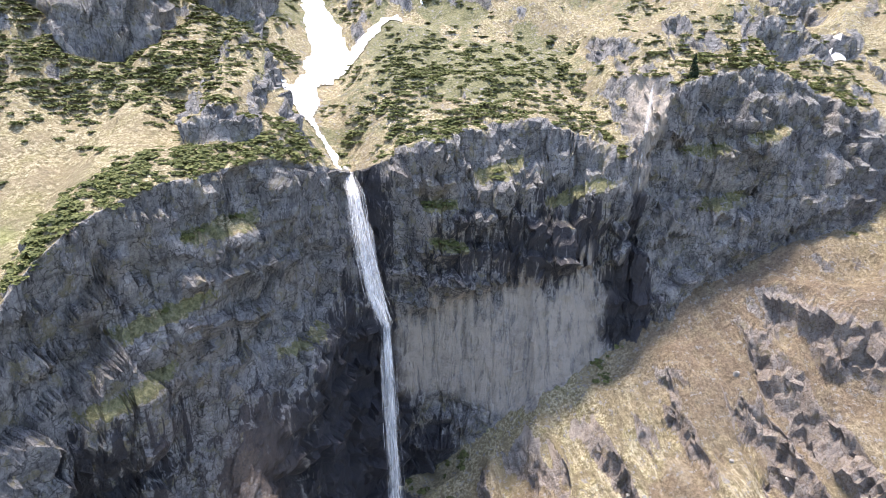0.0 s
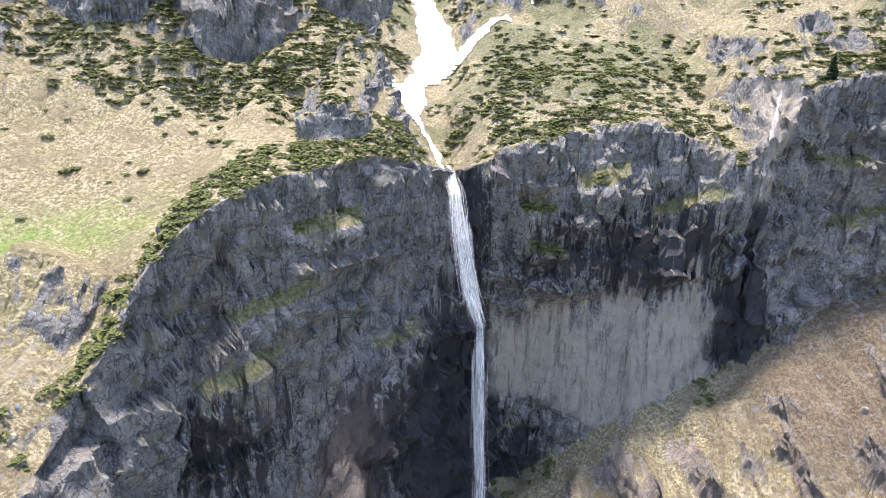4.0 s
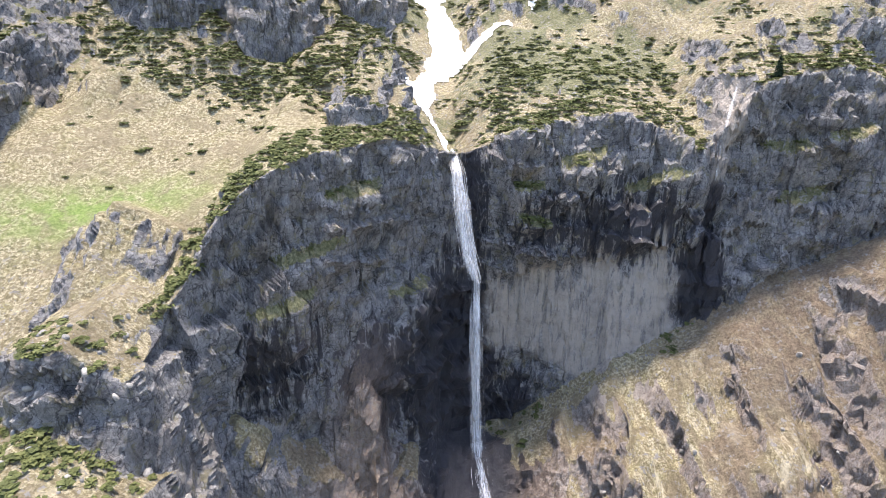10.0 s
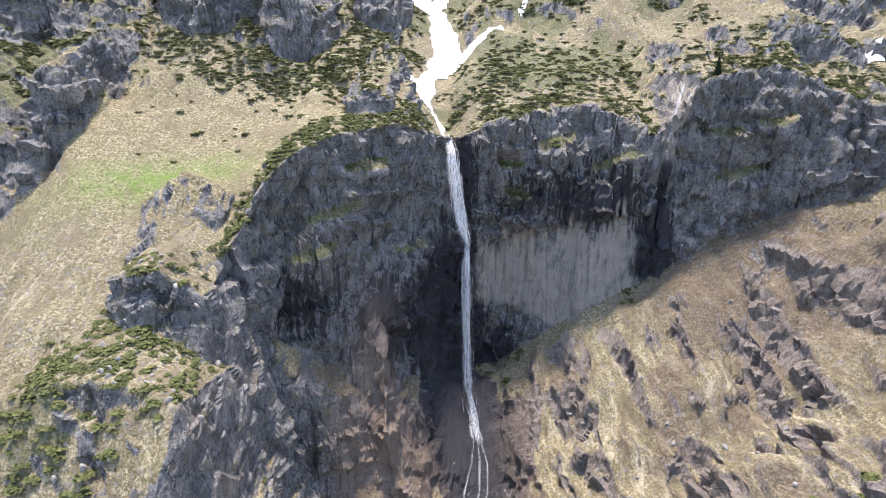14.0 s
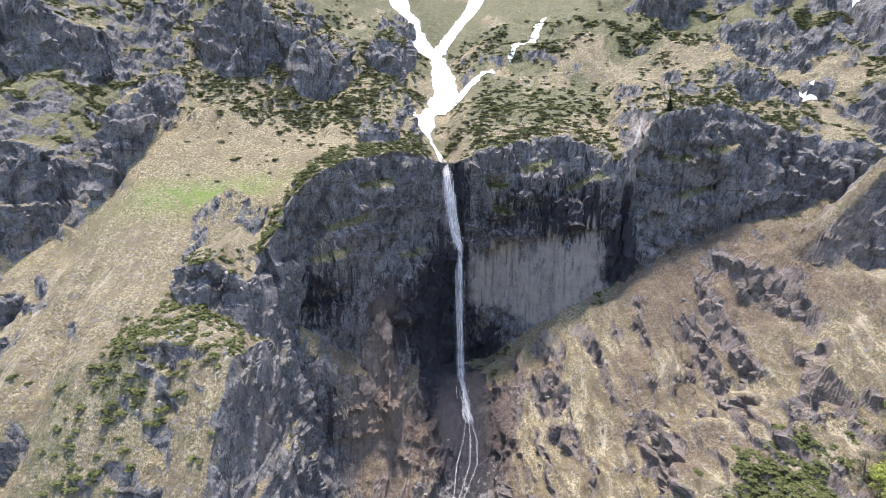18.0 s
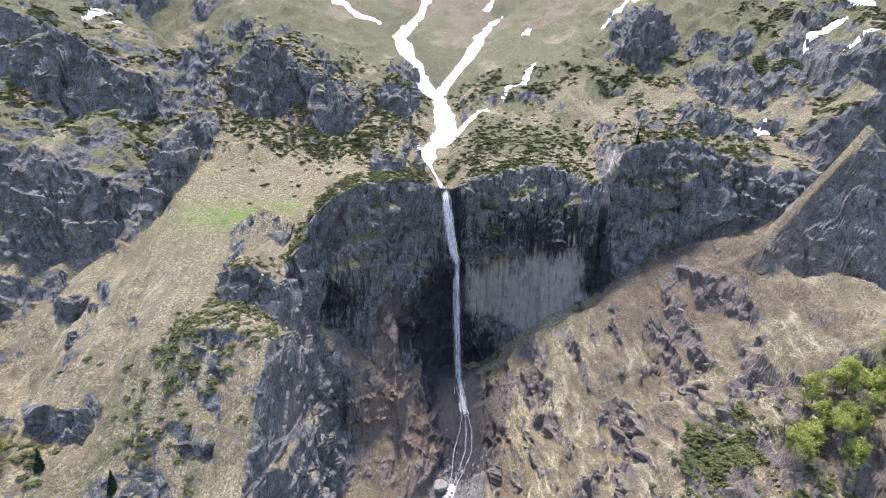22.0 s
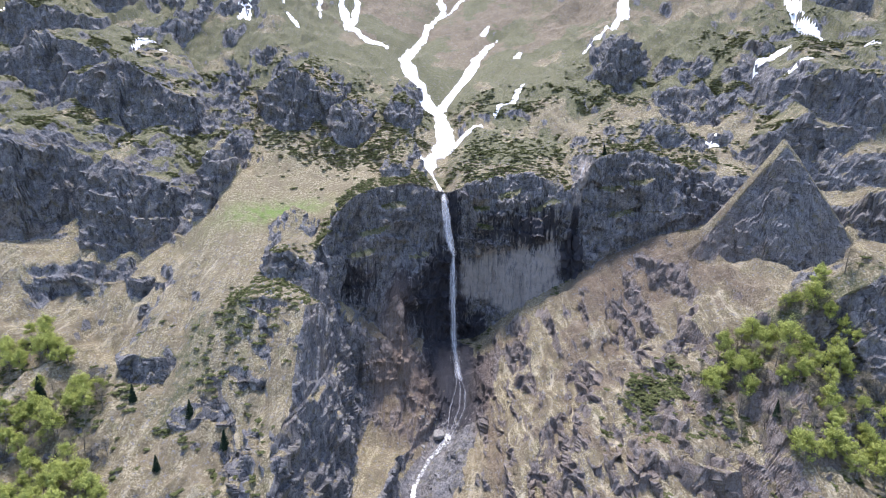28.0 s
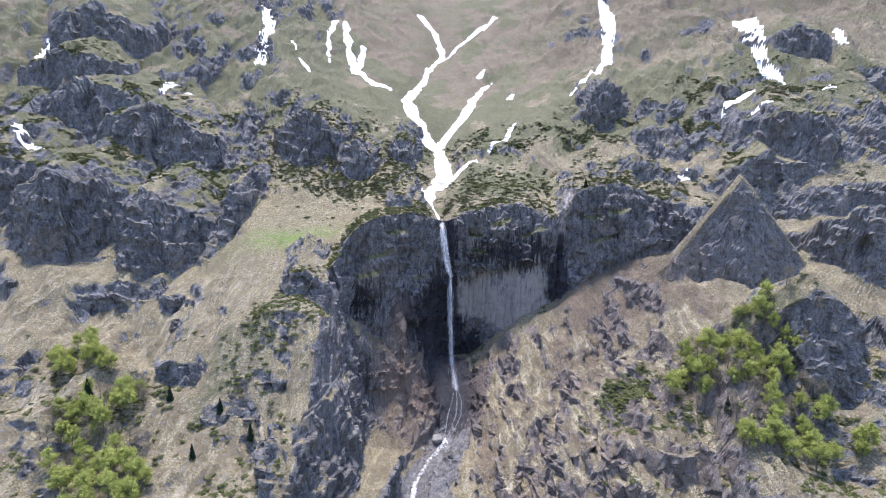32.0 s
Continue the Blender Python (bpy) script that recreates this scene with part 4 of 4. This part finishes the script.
SHRUB = leaf_material("shrub_leaves", (0.046, 0.058, 0.021), (0.155, 0.168, 0.062))
SPRUCE = leaf_material("spruce_needles", (0.010, 0.022, 0.012), (0.035, 0.055, 0.025), 0.8, 0.1)
BEECH = leaf_material("spring_leaves", (0.19, 0.23, 0.05), (0.50, 0.53, 0.16), 0.7, 0.35)
TWIGS = leaf_material("bare_twigs", (0.14, 0.12, 0.09), (0.28, 0.25, 0.17), 0.9, 0.1)
BARK = bark_material("bark", (0.09, 0.075, 0.06), (0.20, 0.18, 0.15))


def leaf_quads(centres, normals, size, rng, stretch=1.6):
    """One small bent leaf spray at each centre, turned at random about its normal."""
    n = len(centres)
    normals = normals / np.linalg.norm(normals, axis=1, keepdims=True)
    side = np.cross(normals, rng.normal(size=(n, 3)))
    side /= np.linalg.norm(side, axis=1, keepdims=True)
    ahead = np.cross(normals, side)
    s = (np.asarray(size) * rng.uniform(0.6, 1.3, n))[:, None]
    a = centres - ahead * s * stretch * 0.5
    b = centres + side * s * 0.5 + normals * s * 0.12
    c = centres + ahead * s * stretch * 0.5 - normals * s * 0.2
    d = centres - side * s * 0.5 + normals * s * 0.12
    pts = np.stack([a, b, c, d], 1).reshape(-1, 3)
    return pts, np.arange(n * 4).reshape(-1, 4)


def shrub_shape(seed, tufts=48):
    """A low spreading cushion of branches, about 2 m wide and 0.7 m high."""
    rng = np.random.default_rng(seed)
    lobes = rng.uniform(-0.75, 0.75, (5, 2)) * (1, 0.7)
    pick = rng.integers(0, 5, tufts)
    d = rng.normal(size=(tufts, 3))
    d[:, 2] = np.abs(d[:, 2]) + 0.1
    d /= np.linalg.norm(d, axis=1, keepdims=True)
    r = rng.uniform(0.35, 0.62, tufts)[:, None]
    c = d * r * (1, 1, 0.7)
    c[:, :2] += lobes[pick]
    return leaf_quads(c, d * (0.8, 0.8, 1.6), 0.5, rng, 1.3)


SHRUB_SHAPES = [shrub_shape(s) for s in range(6)]
band = smooth(32, 8, fy - along(fx, RIM_Y)) * smooth(-6, 1, fy - along(fx, RIM_Y)) * smooth(-62, -50, fx) * smooth(2, -6, fx)
dens = 0.30 * face_heath * smooth(300, 215, fy) * (fy > 120)
dens = np.maximum(dens, 0.6 * band)
slope_growth = smooth(-150, -120, fx) * smooth(-8, -25, fx) * smooth(132, 160, fy + 0.25 * (fx + 60)) * smooth(250, 220, fy)
dens = np.maximum(dens, 0.34 * slope_growth)
dens = np.maximum(dens, 0.5 * np.exp(-((((fx + 68) / 22) ** 2 + ((fy - 40) / 20) ** 2) ** 2)))
dens = np.maximum(dens, 0.42 * np.exp(-((((fx - 45) / 36) ** 2 + ((fy - 182) / 30) ** 2) ** 2)))
green_patch = np.exp(-((((fx - 96) / 13) ** 2 + ((fy - 24) / 15) ** 2) ** 2))
dens = np.maximum(dens, 0.8 * green_patch)
right_rim = smooth(40, 8, fy - along(fx, RIM_Y)) * smooth(-3, 1, fy - along(fx, RIM_Y)) * smooth(10, 18, fx) * smooth(168, 150, fx)
dens = np.maximum(dens, 0.4 * right_rim)
dens = np.maximum(dens, 0.16 * smooth(50, 0, fy) * smooth(40, 70, np.abs(fx)) * (fy > -75))
spur_growth = np.exp(-((((fx + 68) / 22) ** 2 + ((fy - 40) / 20) ** 2) ** 2))
clump = np.maximum(smooth(-0.05, 0.25, fbm(fx / 13, fy / 13, fz / 13, 3, 201)), np.maximum.reduce([0.8 * band, 0.5 * right_rim, green_patch, 0.45 * slope_growth, 0.6 * spur_growth, 0.35 * np.exp(-((((fx - 45) / 36) ** 2 + ((fy - 182) / 30) ** 2) ** 2))]))
lone = 0.010 * np.exp(-((((fx + 75) / 45) ** 2 + ((fy - 140) / 30) ** 2) ** 2))
free = (face_rock < 0.5) & (snow_gap > 2) & (face_up > 0.45) & (np.hypot(fx - 9, fy - 75) > 22)
picked, rng = scatter((dens * clump) * free * (np.abs(fx) < 420), 11)
parts_p, parts_f, base = [], [], 0
for k in picked:
    p, f = SHRUB_SHAPES[rng.integers(0, 6)]
    a, s = rng.uniform(0, 6.28), rng.uniform(0.8, 2.0)
    ca, sa = math.cos(a) * s, math.sin(a) * s
    q = np.stack([p[:, 0] * ca - p[:, 1] * sa, p[:, 0] * sa + p[:, 1] * ca, p[:, 2] * s * 0.62 - 0.08], -1) + face_mid[k]
    parts_p.append(q), parts_f.append(f + base)
    base += len(q)
tagged(new("low_shrubs", mesh_from("low_shrubs", np.concatenate(parts_p), np.concatenate(parts_f), None, SHRUB, False)), "low dark green juniper and dwarf pine growth", "shrubs", kind="stuff")
shrub_meshes = [mesh_from("juniper_shrub", p, f, None, SHRUB, False) for p, f in SHRUB_SHAPES]
picked, rng = scatter(lone * free, 12)
for k in picked[:220]:
    ob = new("juniper_shrub", shrub_meshes[rng.integers(0, 6)])
    ob.matrix_world = Matrix.LocRotScale(face_mid[k] - (0, 0, 0.08), Euler((0, 0, rng.uniform(0, 6.28))), Vector((1, 1, 0.8)) * rng.uniform(0.8, 1.7))
    tagged(ob, "lone rounded dark green juniper on the dry meadow", "shrub", "junipers on the meadow")


def limb(p0, p1, r0, r1, sides=5):
    """A tapered round limb as arrays."""
    p0, p1 = np.array(p0, float), np.array(p1, float)
    d = (p1 - p0) / np.linalg.norm(p1 - p0)
    u = np.cross(d, (0.3, 0.9, 0.2))
    u /= np.linalg.norm(u)
    v = np.cross(d, u)
    a = np.arange(sides) * 2 * np.pi / sides
    ring = np.cos(a)[:, None] * u + np.sin(a)[:, None] * v
    i = np.arange(sides)
    return np.concatenate([p0 + ring * r0, p1 + ring * r1]), np.stack([i, (i + 1) % sides, (i + 1) % sides + sides, i + sides], -1)


def joined(pieces):
    pts, faces, at = [], [], 0
    for p, f in pieces:
        pts.append(p), faces.append(f + at)
        at += len(p)
    return np.concatenate(pts), np.concatenate(faces)


def broadleaf(seed, leafy=True, height=14.0):
    """Trunk with limbs and a crown of loose leaf clumps, or of bare twigs."""
    rng = np.random.default_rng(seed)
    lean = rng.normal(0, 0.6, 2)
    wood = [limb((0, 0, -0.8), (lean[0] * 0.4, lean[1] * 0.4, height * 0.45), 0.24, 0.16, 7), limb((lean[0] * 0.4, lean[1] * 0.4, height * 0.45), (*lean, height * 0.92), 0.16, 0.03, 6)]
    tips = []
    for k in range(26):
        h = rng.uniform(0.22, 0.9)
        a, reach = rng.uniform(0, 6.28), height * 0.30 * math.sin(math.pi * min(0.97, 0.18 + h * 0.85)) * rng.uniform(0.6, 1.15)
        start = np.array([lean[0] * h, lean[1] * h, height * h * 0.9])
        end = start + (math.cos(a) * reach, math.sin(a) * reach, reach * rng.uniform(0.3, 0.8))
        wood.append(limb(start, end, 0.09, 0.02, 4))
        tips += [start + (end - start) * f for f in (0.55, 0.8, 1.0)]
    tips.append(np.array([*lean, height * 0.95]))
    tips = np.array(tips)
    n = 2600 if leafy else 700
    c = tips[rng.integers(0, len(tips), n)]
    off = rng.normal(0, 0.5, (n, 3)) * (height * 0.085)
    crown = leaf_quads(c + off, off + (0, 0, 0.4) + rng.normal(0, 0.3, (n, 3)), 0.38 if leafy else 0.10, rng, 1.3 if leafy else 9.0)
    return joined(wood), crown


def spruce_shape(seed, height=10.0):
    rng = np.random.default_rng(seed)
    sprays_c, sprays_n, size = [], [], []
    for k in range(30):
        h = 0.06 + 0.92 * k / 29
        reach = height * 0.24 * (1 - h) ** 0.85 + 0.12
        count = int(9 + 9 * (1 - h))
        for a in rng.uniform(0, 6.28, count):
            for f in (0.45, 0.85):
                r = reach * f * rng.uniform(0.8, 1.15)
                sprays_c.append((math.cos(a) * r, math.sin(a) * r, height * h - r * 0.35))
                sprays_n.append((math.cos(a) * 0.6, math.sin(a) * 0.6, 1.0))
                size.append(0.30 + 0.55 * reach / (height * 0.24))
    return joined([limb((0, 0, -0.6), (0, 0, height * 0.97), 0.16, 0.02, 6)]), leaf_quads(np.array(sprays_c), np.array(sprays_n), np.array(size), rng, 1.5)


def tree_thing(name, shape, leaves, crown_label):
    tree = new(name)
    for part_name, (p, f), mat, label in (("trunk", shape[0], BARK, ""), ("crown", shape[1], leaves, crown_label)):
        ob = new(part_name, mesh_from(part_name, p, f, None, mat, part_name == "trunk"))
        ob.parent = tree
        if label:
            ob["label"] = label
    return tree


def plant(kinds, places, label, category, group, rng, low=0.75, high=1.25):
    """Copies of the kinds at places in plan, standing on the ground; the first of each kind is used up as well."""
    fresh = list(kinds)
    for n, (x, y) in enumerate(places):
        spot_on = on_ground(x, y)
        m = Matrix.LocRotScale(Vector(spot_on), Euler((rng.normal(0, 0.03), rng.normal(0, 0.03), rng.uniform(0, 6.28))), None)
        s = rng.uniform(low, high)
        if n < len(fresh):
            tree = fresh[n]
            tree.matrix_basis = m
        else:
            tree = copy_thing(kinds[n % len(kinds)], m)
        tree.scale = (s, s, s)
        tagged(tree, label, category, group)


def grove(x, y, rx, ry, count, rng):
    """Places strewn over an oval, no two too near."""
    out = []
    while len(out) < count:
        px, py = rng.uniform(-1, 1, 2)
        q = (x + px * rx, y + py * ry)
        if px * px + py * py < 1 and all(math.dist(q, o) > 3.2 for o in out):
            out.append(q)
    return out


rng = np.random.default_rng(5)
beeches = [tree_thing("broadleaf_tree", broadleaf(s, True, 11 + s % 3 * 1.6), BEECH, "fresh yellow-green spring leaves") for s in range(5)]
bare = [tree_thing("bare_tree", broadleaf(20 + s, False, 10 + s), TWIGS, "grey-brown leafless twigs") for s in range(3)]
spruces = [tree_thing("spruce", spruce_shape(30 + s, 9 + s), SPRUCE, "dark green needles") for s in range(2)]
plant(beeches, grove(138, 14, 28, 15, 40, rng) + grove(152, -16, 26, 11, 22, rng) + grove(-140, 2, 17, 14, 22, rng) + grove(-118, -34, 17, 12, 18, rng) + grove(-165, 28, 18, 10, 16, rng) + grove(-132, -22, 14, 12, 10, rng),
      "young beech with bright yellow-green spring leaves on the steep slope", "tree", "spring-green beeches", rng, 0.65, 1.1)
plant(bare, grove(140, 8, 34, 22, 46, rng) + grove(-134, -6, 26, 22, 34, rng), "grey leafless tree among the green beeches", "tree", "leafless trees", rng, 0.6, 1.0)
plant(spruces, [(-71, -5), (-87, 3), (100, 142), (121, 20), (150, 6), (128, -6), (-150, 10), (-128, -14), (-112, 8), (-92, -14)], "small dark green spruce on the slope", "tree", "spruces", rng, 0.55, 1.05)

# ---------------------------------------------------------------- boulders and stones


def stone_shape(seed, cuts=2):
    rng = np.random.default_rng(seed)
    bm = bmesh.new()
    bmesh.ops.create_icosphere(bm, subdivisions=cuts, radius=0.5)
    axes = rng.normal(size=(7, 3))
    axes /= np.linalg.norm(axes, axis=1, keepdims=True)
    reach = rng.uniform(0.26, 0.44, 7)
    for v in bm.verts:
        for a, r in zip(axes, reach):
            d = v.co.x * a[0] + v.co.y * a[1] + v.co.z * a[2]
            if d > r:
                v.co -= Vector(a) * (d - r)
        v.co.z *= 0.75
    me = bpy.data.meshes.new("boulder")
    bm.to_mesh(me)
    bm.free()
    return me


def make_stone():
    m, nodes, links = material("boulder_stone")
    g = Nodes(m)
    each = nodes.new("ShaderNodeObjectInfo").outputs["Random"]
    col = g.mix(g.ramp(g.noise(1.2, 6), 0.35, 0.65), (0.13, 0.127, 0.122), (0.27, 0.26, 0.24))
    col = g.mix(g.math("MULTIPLY", each, 0.4), col, (0.31, 0.285, 0.25))
    p = nodes["Principled BSDF"]
    links.new(col, p.inputs["Base Color"])
    p.inputs["Roughness"].default_value = 0.9
    links.new(g.bump(g.noise(3.0, 5), 0.6, 0.15), p.inputs["Normal"])
    return m


STONE = make_stone()
stone_meshes = [stone_shape(s) for s in range(5)]
for me in stone_meshes:
    me.materials.append(STONE)
dens = 0.05 * np.exp(-((((fx + 62) / 18) ** 2 + ((fy - 45) / 22) ** 2) ** 2)) + 0.05 * np.exp(-((((fx - 4) / 12) ** 2 + ((fy - 60) / 24) ** 2) ** 2)) + 0.012 * np.exp(-((((fx - 70) / 40) ** 2 + ((fy - 75) / 30) ** 2) ** 2))
picked, rng = scatter(dens * (face_up > 0.4), 13)
for k in picked[:280]:
    ob = new("boulder", stone_meshes[rng.integers(0, 5)])
    ob.matrix_world = Matrix.LocRotScale(face_mid[k], Euler(rng.uniform(0, 6.28, 3)), Vector((1, rng.uniform(0.7, 1.1), rng.uniform(0.7, 1.0))) * rng.uniform(0.6, 2.2))
    tagged(ob, "pale grey angular boulder lying on the slope", "boulder", "boulders on the slopes")
big = new("boulder", stone_shape(77, 3))
big.data.materials.append(STONE)
big.matrix_world = Matrix.LocRotScale(on_ground(5, 73) + np.array([0, 0, 1.2]), Euler((0.2, 0.1, 0.4)), Vector((7, 6, 6.5)))
tagged(big, "large grey boulder beside the foot of the cascade", "boulder", "boulders on the slopes")
